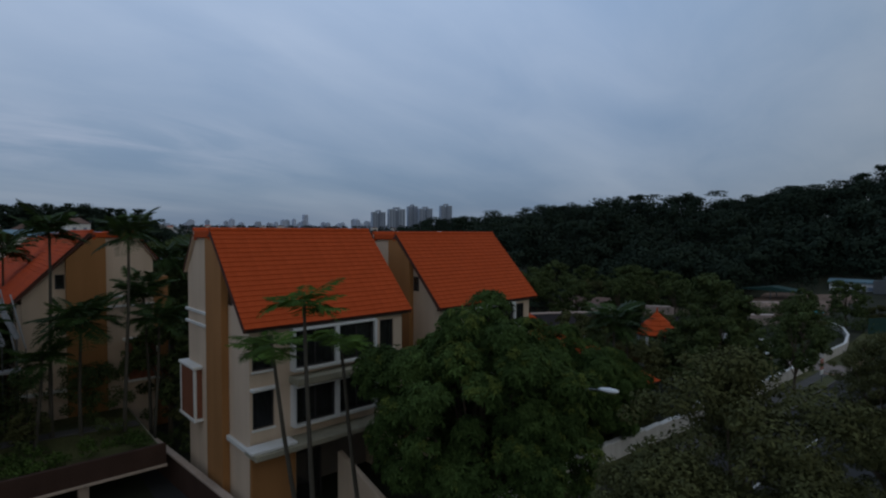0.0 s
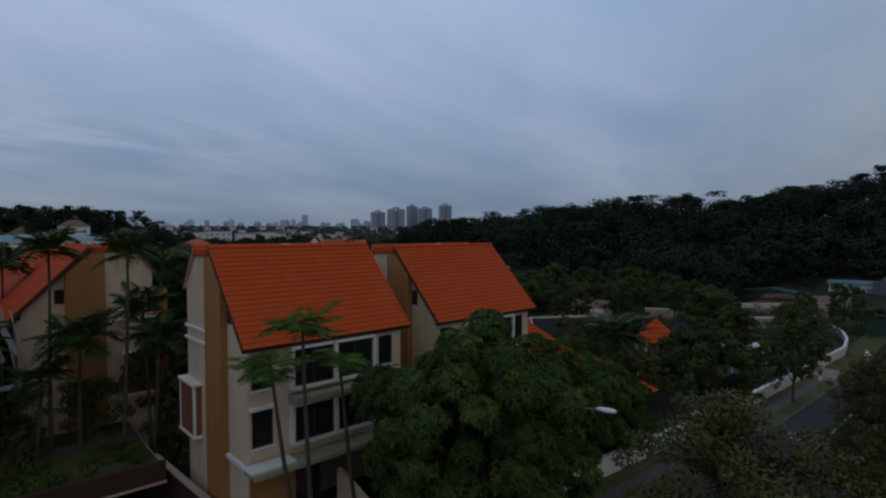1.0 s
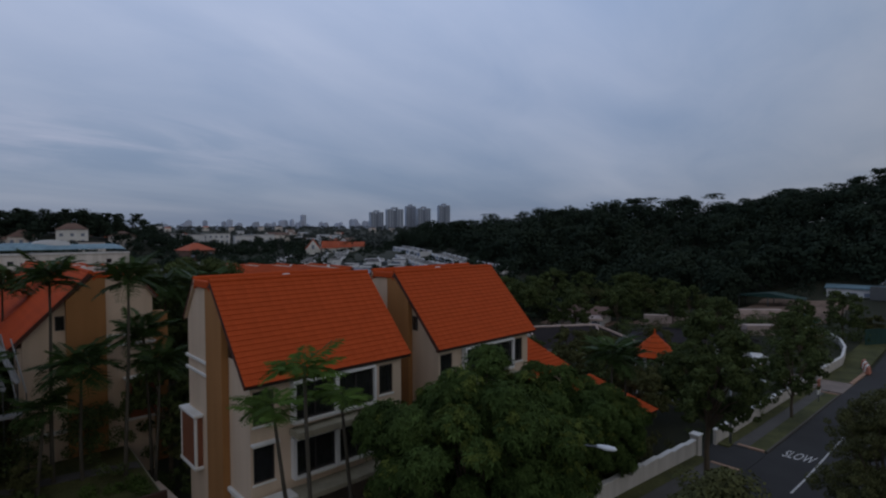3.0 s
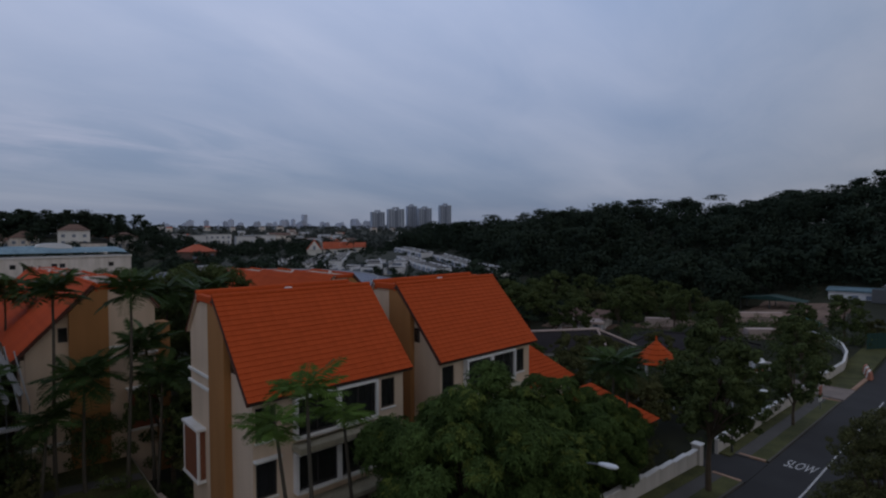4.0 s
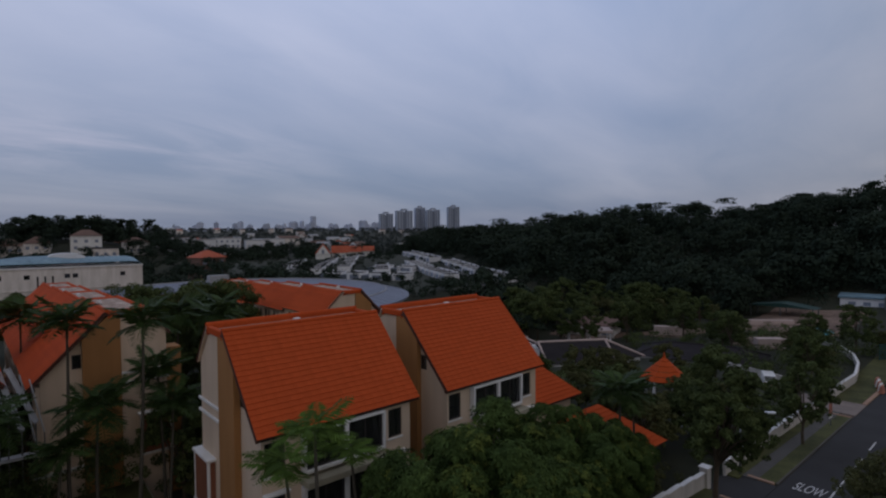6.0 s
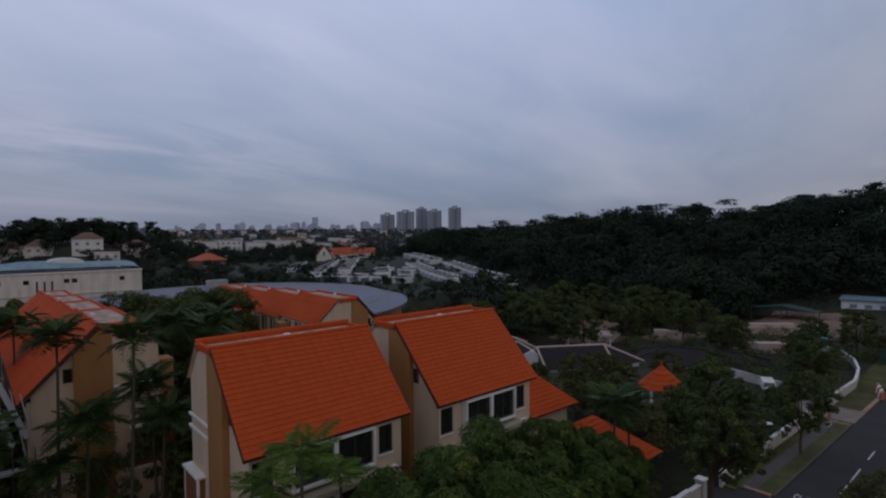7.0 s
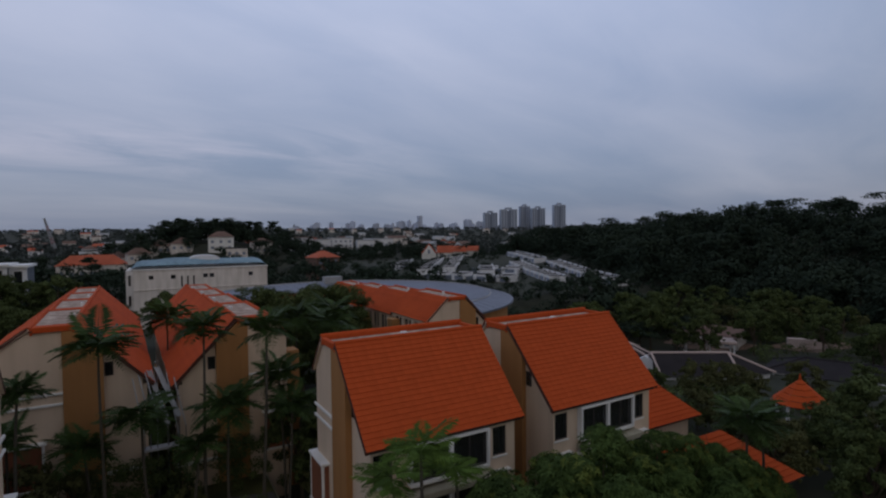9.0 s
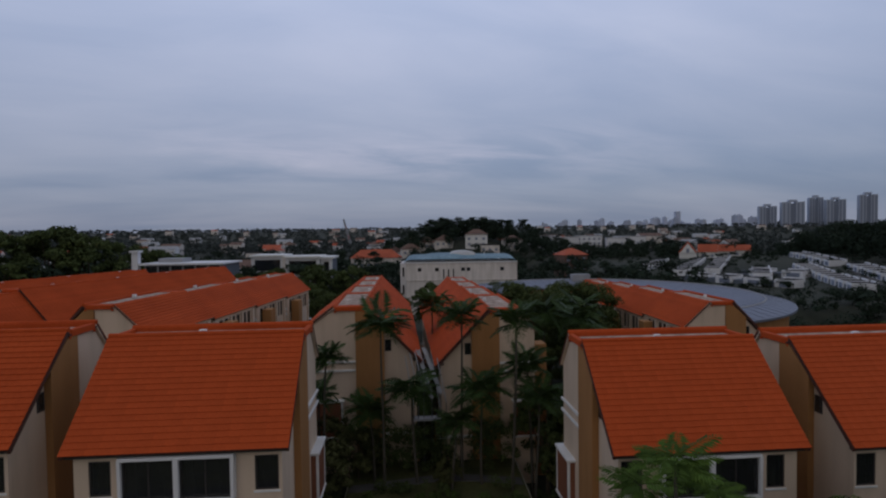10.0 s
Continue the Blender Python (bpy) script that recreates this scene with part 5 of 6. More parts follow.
# ---- buildings behind ----
def crescent():
    """A crescent block under a grey metal roof that falls inwards."""
    root = thing("crescent_building", "long crescent-shaped building with a grey metal roof", "building")
    cx, cy = 27.0, 78.5
    g, wall, fascia = Geo(), Geo(), Geo()
    a0, a1, n = -72, 184, 64
    prof = [(17.5, 7.45), (21.8, 8.5), (25.2, 7.75), (25.2, 7.5), (21.8, 8.2), (17.4, 7.15)]
    for i in range(n + 1):
        a = radians(a0 + (a1 - a0) * i / n)
        for r, z in prof:
            g.v.append((cx + r * math.cos(a), cy + r * math.sin(a), z))
        for r, z in ((18.6, -6), (24.3, -6), (24.3, 7.6), (18.6, 7.3)):
            wall.v.append((cx + r * math.cos(a), cy + r * math.sin(a), z))
    for geo, c in ((g, 6), (wall, 4)):
        for i in range(n):
            for k in range(c):
                geo.f.append((c * i + k, c * i + (k + 1) % c, c * i + c + (k + 1) % c, c * i + c + k))
        geo.f += [tuple(range(c - 1, -1, -1)), tuple(c * n + k for k in range(c))]
    part("roof", g, M_METALROOF, root, "standing-seam grey metal roof")
    part("wall", wall, M_OCHRE, root, "ochre rendered curved wall")
    for i in range(n + 1):
        a = radians(a0 + (a1 - a0) * i / n)
        c, s = math.cos(a), math.sin(a)
        t = Vector((-s, c, 0)) * 0.03
        rim, crest, edge = (Vector((cx + r * c, cy + r * s, z)) for r, z in ((17.6, 7.46), (21.8, 8.505), (25.1, 7.77)))
        part("seam", Geo().prism([rim - t, crest - t, crest + t, rim + t], (0, 0, 0.035)).prism([crest - t, edge - t, edge + t, crest + t], (0, 0, 0.035)), M_METALROOF, root)
    a = [radians(a0 + (a1 - a0) * i / n) for i in range(n + 1)]
    part("crest_capping", Geo().tube([(cx + 21.8 * math.cos(v), cy + 21.8 * math.sin(v), 8.52) for v in a], [0.12] * len(a), 5), M_ROOFPALE, root, "pale metal crest capping")
    part("rooftop_screen", Geo().box(29.2, 32.6, 98.6, 100.2, 8.2, 9.5), M_ROOFPALE, root, "pale louvred rooftop screen")


crescent()


def white_hall():
    """The large stained white building under a blue-grey curved roof."""
    root = thing("white_hall", "large stained white building with a blue-grey curved roof", "building", pose(-2.6, 119.0, 0, 0, 0, -1.5))
    w, d, e = 25.0, 14.0, 10.9
    holes = []
    for x in (2.6, 6.5, 12.4, 13.6, 21.2):
        holes.append((x, x + 0.85, 9.1, 9.9))
    for x in (8.3, 9.4, 10.5):
        holes.append((x, x + 0.3, 7.4, 9.6))
    for x in (12.4, 13.6, 21.2, 23.0, 24.0):
        holes.append((x, x + 0.8, 5.4, 6.2))
    for x in (4.0, 5.6, 17.0, 17.8):
        holes.append((x, x + 0.3, 4.2, 6.0))
    g = panel_wall(Geo(), 0, w, -4, e, holes, lambda u, dd, z: (u, dd, z), 0, 0.35)
    part("front_wall", g, M_STAIN, root, "streaked white rendered wall")
    for h in holes:
        wd = part("window", Geo().box(h[0], h[1], 0.16, 0.22, h[2], h[3]), M_DKFRAME, root)
        part("pane", Geo().box(h[0] + 0.06, h[1] - 0.06, 0.13, 0.158, h[2] + 0.06, h[3] - 0.06), M_GLASS, wd)
    ring = [(-0.02, 0.352, -4), (-1.4, 2.2, -4), (-1.4, d, -4), (w, d, -4), (w, 0.352, -4)]
    part("side_wall", Geo().prism(ring, (0, 0, e + 4)), M_STAIN, root)
    for z in (3.2, 7.0):
        part("string_course", Geo().box(-0.02, w + 0.02, -0.16, -0.002, z, z + 0.22), M_STAIN, root, bevel=0.03)
    part("parapet", Geo().box(-0.1, w + 0.1, -0.2, 0.36, e + 0.002, e + 0.3), M_WHITE, root, bevel=0.03)
    for zz in (8.0, 4.0):
        part("side_window", Geo().box(-0.9, -0.5, 0.9, 1.4, zz, zz + 2.0), M_DKFRAME, root)
    # curved roof: rounded ends and a low crown
    g = Geo()
    nx, ny = 28, 10
    for j in range(ny + 1):
        for i in range(nx + 1):
            u, v = i / nx, j / ny
            ex = min(1.0, min(u, 1 - u) / 0.09)
            h = 1.55 * math.sqrt(max(0, 1 - (1 - ex) ** 2)) * math.sin(math.pi * (0.06 + 0.88 * v)) ** 0.5
            h += 0.35 * (1 - smooth_step(0.08, 0.2, abs(u - 0.36))) if 0 < j < ny else 0
            g.v.append((-0.6 + (w + 0.8) * u, 0.38 + (d - 0.4) * v, e + 0.25 + h))
    for j in range(ny):
        for i in range(nx):
            k = j * (nx + 1) + i
            g.f.append((k, k + 1, k + nx + 2, k + nx + 1))
    part("roof", g, M_BLUEROOF, root, "weathered blue-grey curved roof", smooth=True)
    g = Geo()
    for i in range(13):
        t = math.pi * i / 12
        g.v += [(13.0 - 3.0 * math.cos(t), 4.0, e + 1.5 + 1.15 * math.sin(t) ** 0.6), (13.0 - 3.0 * math.cos(t), 8.0, e + 1.5 + 1.15 * math.sin(t) ** 0.6)]
    g.f += [(2 * i, 2 * i + 2, 2 * i + 3, 2 * i + 1) for i in range(12)]
    g.f += [tuple(2 * i for i in range(13)), tuple(2 * i + 1 for i in range(12, -1, -1))]
    part("roof_lantern", g, M_FARWHITE, root, "white barrel roof lantern")


white_hall()


def far_house(x, y, w, d, h, turn, roof, kind="gable", wall=None, label="", rise=None, z=None, group="far houses"):
    """A distant house: walls, roof and windows."""
    z = gz(x, y) - 0.3 if z is None else z
    root = thing("house", label, "house", pose(x, y, z, 0, 0, turn), group)
    part("wall", Geo().box(-w / 2, w / 2, -d / 2, d / 2, -2, h), wall or M_FARWHITE, root)
    rise = rise or d * 0.32
    if kind == "gable":
        g = Geo().prism([(-w / 2 - 0.4, -d / 2 - 0.5, h), (-w / 2 - 0.4, d / 2 + 0.5, h), (-w / 2 - 0.4, 0, h + rise)], (w + 0.8, 0, 0))
        for xa in (-w / 2 - 0.46, w / 2 + 0.405):
            part("gable", Geo().prism([(xa, -d / 2 + 0.2, h - 0.4), (xa, d / 2 - 0.2, h - 0.4), (xa, 0, h + rise * 0.84)], (0.055, 0, 0)), wall or M_FARWHITE, root)
        part("gable_window", Geo().box(-w / 2 - 0.5, -w / 2 - 0.462, -0.7, 0.7, h - 0.2, h + rise * 0.36), M_TOWERW, root)
    elif kind == "hip":
        g = Geo()
        a, b, c = w / 2 + 0.5, d / 2 + 0.5, max(0.2, w / 2 - d / 2)
        g.face((-a, -b, h), (a, -b, h), (c, 0, h + rise), (-c, 0, h + rise)).face((a, b, h), (-a, b, h), (-c, 0, h + rise), (c, 0, h + rise))
        g.face((a, -b, h), (a, b, h), (c, 0, h + rise)).face((-a, b, h), (-a, -b, h), (-c, 0, h + rise)).face((-a, b, h), (a, b, h), (a, -b, h), (-a, -b, h))
    else:
        g = Geo().box(-w / 2 - 0.2, w / 2 + 0.2, -d / 2 - 0.2, d / 2 + 0.2, h, h + 0.5)
    part("roof", g, roof, root)
    n = max(1, int(w / 3.2))
    for fl in range(max(1, int(h / 3.1))):
        for i in range(n):
            cx = -w / 2 + w * (i + 0.5) / n
            part("window", Geo().box(cx - 0.7, cx + 0.7, -d / 2 - 0.03, -d / 2 - 0.002, 0.9 + fl * 3.1, 2.3 + fl * 3.1), M_TOWERW, root)
    return root


# white townhouses in rows down the valley
def town_row(x0, y0, x1, y1, n, label):
    dx, dy = (x1 - x0) / n, (y1 - y0) / n
    ln = math.hypot(dx, dy)
    turn = math.degrees(math.atan2(dy, dx))
    rng = np.random.default_rng(int(x0 * 7 + y1))
    g0 = thing("townhouse", label, "house", pose(x0, y0, 0), "valley townhouses")
    part("wall", Geo().box(0.15, ln * 0.62, -2.4, 2.6, -2, 2.3), M_FARWHITE, g0)
    part("wing", Geo().box(ln * 0.62 + 0.01, ln * 0.98, -1.8, 2.4, -2, 1.5), M_DARKWALL, g0)
    part("parapet", Geo().box(0.0, ln * 0.65, -2.8, -2.402, 1.6, 2.7), M_FARWHITE, g0)
    part("roof", Geo().box(0.3, ln * 0.52, -2.2, 2.4, 2.302, 2.4), M_SLATE, g0)
    for s in (-1, 1):
        y = (-2.43, -2.402) if s < 0 else (2.602, 2.63)
        part("window", Geo().box(ln * 0.1, ln * 0.48, *y, 0.3, 1.7), M_TOWERW, g0)
    for i in range(n):
        x, y = x0 + dx * i, y0 + dy * i
        m = pose(x, y, gz(x, y) - 0.2, 0, 0, turn)
        if i == 0:
            g0.matrix_basis = m
        else:
            copy_thing(g0, m)


lab = "white three-storey townhouse with a flat roof in a row"
ROWS = (((116.5, 106.4), (147.3, 172.0), 11), ((107.9, 122.6), (139.9, 187.5), 10), ((89.0, 176.5), (135.0, 247.0), 9), ((73.0, 178.0), (118.0, 248.5), 9),
        ((100.2, 134.0), (84.5, 163.0), 4), ((104.0, 182.0), (150.0, 252.0), 8), ((150.0, 182.0), (178.0, 242.0), 6), ((106.0, 158.0), (124.0, 186.0), 4), ((122.0, 160.0), (112.0, 178.0), 2))
for p, q, n in ROWS:
    town_row(*p, *q, n, lab)
for a, b, wide in (((104.0, 104.0), (186.0, 232.0), 5.0), ((121.5, 104.5), (152.0, 170.0), 2.5)):
    g = Geo()
    n = 24
    for i in range(n + 1):
        x, y = a[0] + (b[0] - a[0]) * i / n, a[1] + (b[1] - a[1]) * i / n
        z = gz(x, y) + 0.18
        g.v += [(x - wide / 2, y, z), (x + wide / 2, y, z), (x + wide / 2, y, z - 0.6), (x - wide / 2, y, z - 0.6)]
    for i in range(n):
        for k in range(4):
            g.f.append((4 * i + k, 4 * i + (k + 1) % 4, 4 * i + 4 + (k + 1) % 4, 4 * i + 4 + k))
    g.f += [(3, 2, 1, 0), tuple(4 * n + k for k in range(4))]
    solid("estate_road", g, M_PATH, "grey estate road between the townhouses", "road", "structure")

# single far houses
for x, y, w, turn, rise in ((150, 287, 8.5, 62, 6.0), (160, 285, 6.0, -28, 4.2), (171, 288, 6.0, -20, 3.8), (186, 296, 7.0, -28, 3.2)):
    far_house(x, y, 9, w, 3.6, turn, M_FARRED, "gable", M_WHITE, "white gabled house with a bright red roof", rise, group="red-roofed houses")
far_house(-20, 262, 24, 9, 8.0, 0, M_FARRED, "hip", M_STAIN, "house with a broad orange hipped roof among trees", 4.0)


def long_block():
    """A long low block: a thin white roof over a dark window band between white piers."""
    zb = gz(-52, 110)
    root = thing("long_block", "long low grey building with a thin white roof and window band", "building", pose(-55.5, 110, zb, 0, 0, -3))
    h = 12.0 - zb
    part("wall", Geo().box(0, 16, 0.3, 9, -2, h), M_DARKWALL, root)
    part("roof_slab", Geo().box(-0.5, 16.5, -0.9, 9.4, h + 0.002, h + 0.35), M_FARWHITE, root, "thin white roof slab")
    for i in range(7):
        x = 0.3 + 2.55 * i
        part("pier", Geo().box(x - 0.14, x + 0.14, 0.05, 0.298, -2, h), M_ROOFPALE, root)
    for i in range(6):
        x = 0.5 + 2.55 * i
        part("pane", Geo().box(x, x + 2.1, 0.2, 0.296, h - 1.9, h - 0.35), M_GLASS, root)
    part("plant_room", Geo().box(1.5, 6.5, 3, 7, h + 0.352, h + 1.2), M_ROOFPALE, root, "pale rooftop plant room")


long_block()


def modern_house():
    root = thing("modern_house", "modern white house with large dark windows and flat roofs", "house", pose(-39.5, 128, gz(-30, 128)))
    h = 13.2 - gz(-30, 128)
    for x0, x1, y0, top, sill in ((0, 7.5, 0.0, h - 0.6, 3.4), (8.6, 16.4, -2.0, h - 0.9, 3.8), (16.5, 19.2, -1.0, h - 1.2, 3.0)):
        holes = [(x0 + 0.7, x1 - 0.7, top - sill, top - 0.7)]
        blk = part("block", panel_wall(Geo(), x0, x1, -1, top, holes, lambda u, d, z: (u, d, z), y0, y0 + 0.5), M_FARWHITE, root)
        part("body", Geo().box(x0 + 0.05, x1 - 0.05, y0 + 0.9, y0 + 8, -1, top - 0.05), M_DARKWALL, root)
        part("roof_slab", Geo().box(x0 - 0.4, x1 + 0.4, y0 - 0.6, y0 + 8.3, top + 0.002, top + 0.45), M_WHITE, root)
        part("pane", Geo().box(x0 + 0.7, x1 - 0.7, y0 + 0.3, y0 + 0.36, top - sill, top - 0.7), M_GLASS, blk)
    part("stair_shaft", Geo().box(7.55, 8.55, -1.0, 3.0, -1, h - 0.4), M_STAIN, root)


modern_house()
ch = thing("chimney", "white chimney stack on the grey block", "chimney", pose(-56.6, 109.5, 11.0))
part("shaft", Geo().box(-0.6, 0.6, -0.6, 0.6, -4, 3.6), M_FARWHITE, ch)
part("cap", Geo().box(-0.9, 0.9, -0.9, 0.9, 3.602, 4.0), M_FARWHITE, ch)
far_house(60, 205, 10, 8, 9.5, 15, M_FARRED, "hip", M_FARBROWN, "house with an orange hipped roof among trees")
far_house(24, 262, 13, 10, 7.5, 5, M_FARBROWN, "flat", M_FARWHITE, "white house on the hillside with dark windows")
far_house(14, 146, 10, 9, 9.0, 0, M_FARBROWN, "hip", M_STAIN, "grey house with a low hipped roof behind the hall")
# houses on the wooded hill
far_house(34.5, 306, 12.5, 9, 7.2, -8, M_FARBROWN, "hip", M_WHITE, "large white house with dark windows on the wooded hill", 3.0, z=9.6, group="hill houses")
far_house(55, 305, 10, 8, 5.5, 10, M_FARBROWN, "hip", M_STAIN, "small pale house on the wooded hill", 2.6, group="hill houses")
for x, y, w in ((-4, 312, 11), (6, 316, 10), (16, 310, 10), (-14, 322, 10)):
    far_house(x, y, w, 8, 3.6, 6 - x, M_FARBROWN, "hip", M_STAIN, "house with a dull brown hipped roof on the hill", 3.2, group="hill houses")
rh = np.random.default_rng(17)
for i in range(64):
    a, r = rh.uniform(radians(-42), radians(50)), rh.uniform(200, 950)
    x, y = r * math.sin(a), r * math.cos(a)
    if (55 < x < 205 and 95 < y < 330) or (x > 120 and y < 260):
        continue
    t = int(rh.integers(0, 4))
    roof = (M_FARRED, M_FARBROWN, M_SLATE, M_FARBROWN)[t]
    far_house(x, y, rh.uniform(10, 17), rh.uniform(8, 11), rh.uniform(6.5, 10.5), rh.uniform(-30, 30), roof, "flat" if t == 2 else ("hip" if i % 2 else "gable"),
              (M_FARWHITE, M_STAIN, M_FARWHITE)[i % 3], ("white suburban house with a flat dark roof" if t == 2 else "pale suburban house with a tiled roof, far off"))
for x, y, w in ((76, 368, 13), (92, 374, 16), (107, 366, 11), (122, 372, 17), (138, 364, 12), (154, 370, 14), (104, 412, 18), (132, 420, 16)):
    far_house(x, y, w, 12, 7.0 + 0.1 * w + (x % 3) * 0.5, -14, M_ROOFPALE, "flat", M_FARWHITE, "white apartment terrace in the distance", z=4.5)


# residential towers and the skyline, their haze held in the wall colours
def tower(x, y, w, d, h, turn):
    root = thing("tower_block", "tall residential tower in haze-tinted grey", "tower", pose(x, y, -10, 0, 0, turn), "distant towers")
    for i, (a, b) in enumerate(((-0.5, -0.12), (0.12, 0.5))):
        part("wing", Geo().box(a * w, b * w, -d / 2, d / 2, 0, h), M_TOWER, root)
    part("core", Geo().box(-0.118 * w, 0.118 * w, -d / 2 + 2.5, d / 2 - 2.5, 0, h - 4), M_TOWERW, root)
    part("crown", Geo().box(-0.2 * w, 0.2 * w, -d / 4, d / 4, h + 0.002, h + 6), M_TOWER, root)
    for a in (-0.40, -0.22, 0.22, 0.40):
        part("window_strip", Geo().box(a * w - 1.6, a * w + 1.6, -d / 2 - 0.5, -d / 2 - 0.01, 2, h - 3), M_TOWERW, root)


for px, top, w, dist in ((669, 372, 23, 1700), (701, 367, 29, 1690), (729, 362, 17, 1720), (752, 366, 23, 1700), (788, 361, 20, 1680)):
    head = radians(41.2) + math.atan((px - 784) / 939.0)
    x, y = dist * math.sin(head), dist * math.cos(head)
    fwd = dist * math.cos(head - radians(41.2))
    tower(x, y, w * fwd / 939.0, 28, (409 - top) / 939.0 * fwd + 12.4 + 10, -math.degrees(head) + 12)
rs = np.random.default_rng(23)
for i in range(230):
    head = radians(41.2) + math.atan(((rs.normal(540, 150) if i % 3 else rs.uniform(-900, 900)) - 784) / 939.0)
    r = rs.uniform(2800, 4200)
    x, y = r * math.sin(head), r * math.cos(head)
    h = rs.uniform(12, 66) if i % 3 else rs.uniform(8, 34)
    w = rs.uniform(12, 34)
    root = thing("distant_block", "pale haze-tinted apartment block on the skyline", "building", pose(x, y, 10, 0, 0, rs.uniform(-40, 40)), "skyline blocks")
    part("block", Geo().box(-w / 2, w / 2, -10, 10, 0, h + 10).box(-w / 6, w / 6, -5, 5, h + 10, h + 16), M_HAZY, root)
head = radians(41.2) + math.atan((540 - 784) / 939.0)
t = thing("distant_block", "slim haze-tinted tower on the skyline", "building", pose(3600 * math.sin(head), 3600 * math.cos(head), -10), "skyline blocks")
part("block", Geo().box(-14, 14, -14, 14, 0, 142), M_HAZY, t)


# ---- gatehouse roofs, gazebo, low houses and site ----
def hip_building(x0, x1, y0, y1, zb, ze, rise, label, name="lodge"):
    root = thing(name, label, "building")
    part("wall", Geo().box(x0 + 0.7, x1 - 0.7, y0 + 0.7, y1 - 0.7, zb - 0.5, ze), M_CREAM, root)
    w, d = x1 - x0, y1 - y0
    c = min(w, d) / 2
    if w >= d:
        r0, r1 = (x0 + c, (y0 + y1) / 2, ze + rise), (x1 - c, (y0 + y1) / 2, ze + rise)
    else:
        r0, r1 = ((x0 + x1) / 2, y0 + c, ze + rise), ((x0 + x1) / 2, y1 - c, ze + rise)
    A, B, C, D = (x0, y0, ze), (x1, y0, ze), (x1, y1, ze), (x0, y1, ze)
    faces = ([(A, B, r1, r0), (B, C, r1), (C, D, r0, r1), (D, A, r0)] if w >= d else [(A, B, r0), (B, C, r1, r0), (C, D, r1), (D, A, r0, r1)])
    g = Geo()
    for f in faces:
        g.face(*f)
    g.face(D, C, B, A)
    roof = part("roof", g, M_DARK, root, "orange tiled hipped roof")
    # tile courses on each slope, clipped to its shape
    v, fc = [], []
    for f in faces:
        a, b = Vector(f[0]), Vector(f[1])
        top = [Vector(p) for p in f[2:]]
        tb, ta = (top[0], top[-1])
        n = max(3, int(((ta + tb) / 2 - (a + b) / 2).length / 0.34))
        nrm = (b - a).cross(ta - a).normalized()
        for i in range(n):
            l0, r0_ = a.lerp(ta, i / n), b.lerp(tb, i / n)
            l1, r1_ = a.lerp(ta, (i + 1) / n), b.lerp(tb, (i + 1) / n)
            k = len(v)
            v += [tuple(l0 + nrm * 0.06), tuple(r0_ + nrm * 0.06), tuple(r1_ + nrm * 0.02), tuple(l1 + nrm * 0.02), tuple(l0 + nrm * 0.01), tuple(r0_ + nrm * 0.01)]
            fc += [(k, k + 1, k + 2, k + 3), (k + 4, k + 5, k + 1, k)]
    me = bpy.data.meshes.new("tile_field")
    me.from_pydata(v, [], fc)
    me.materials.append(M_TILEF)
    t = part("tile_field", me, M_TILEF, roof)
    t["kind"] = "stuff"
    part("eaves_board", Geo().box(x0 + 0.1, x1 - 0.1, y0 + 0.1, y1 - 0.1, ze - 0.16, ze - 0.004), M_DARK, root)
    return root


hip_building(27.5, 38.3, 26.6, 33.0, -0.4, 2.9, 3.0, "low lodge with an orange hipped roof beside the house")
hip_building(27.6, 35.9, 17.8, 24.6, -0.4, 2.0, 2.5, "low gatehouse with an orange hipped roof among trees")


def gazebo():
    root = thing("gazebo", "garden gazebo with an orange pointed roof on white posts", "gazebo", pose(47.4, 23.9, -1.4))
    n, r, e, top = 8, 2.2, 4.5, 6.5
    pt = [(r * math.cos(2 * math.pi * i / n), r * math.sin(2 * math.pi * i / n)) for i in range(n)]
    g = Geo()
    for i in range(n):
        a, b = pt[i], pt[(i + 1) % n]
        for k in range(5):
            s0, s1 = 1 - k / 5, 1 - (k + 1) / 5
            z0, z1 = e + (top - e) * k / 5 + 0.04, e + (top - e) * (k + 1) / 5
            g.face((a[0] * s0, a[1] * s0, z0), (b[0] * s0, b[1] * s0, z0), (b[0] * s1, b[1] * s1, z1), (a[0] * s1, a[1] * s1, z1))
    part("roof", g, M_TILEF, root, "orange tiled pointed roof")
    part("finial", Geo().tube([(0, 0, top - 0.1), (0, 0, top + 0.4)], [0.12, 0.04], 8), M_TILEF, root)
    for i in range(0, n, 2):
        x, y = pt[i][0] * 0.82, pt[i][1] * 0.82
        part("post", Geo().tube([(x, y, -0.3), (x, y, e)], [0.13, 0.13], 10), M_FARWHITE, root)
    part("beam_ring", Geo().box(-1.4, 1.4, -1.4, 1.4, e - 0.2, e - 0.02), M_DARK, root)
    part("floor", Geo().box(-1.6, 1.6, -1.6, 1.6, -0.3, 0.25), M_CONC, root)


gazebo()


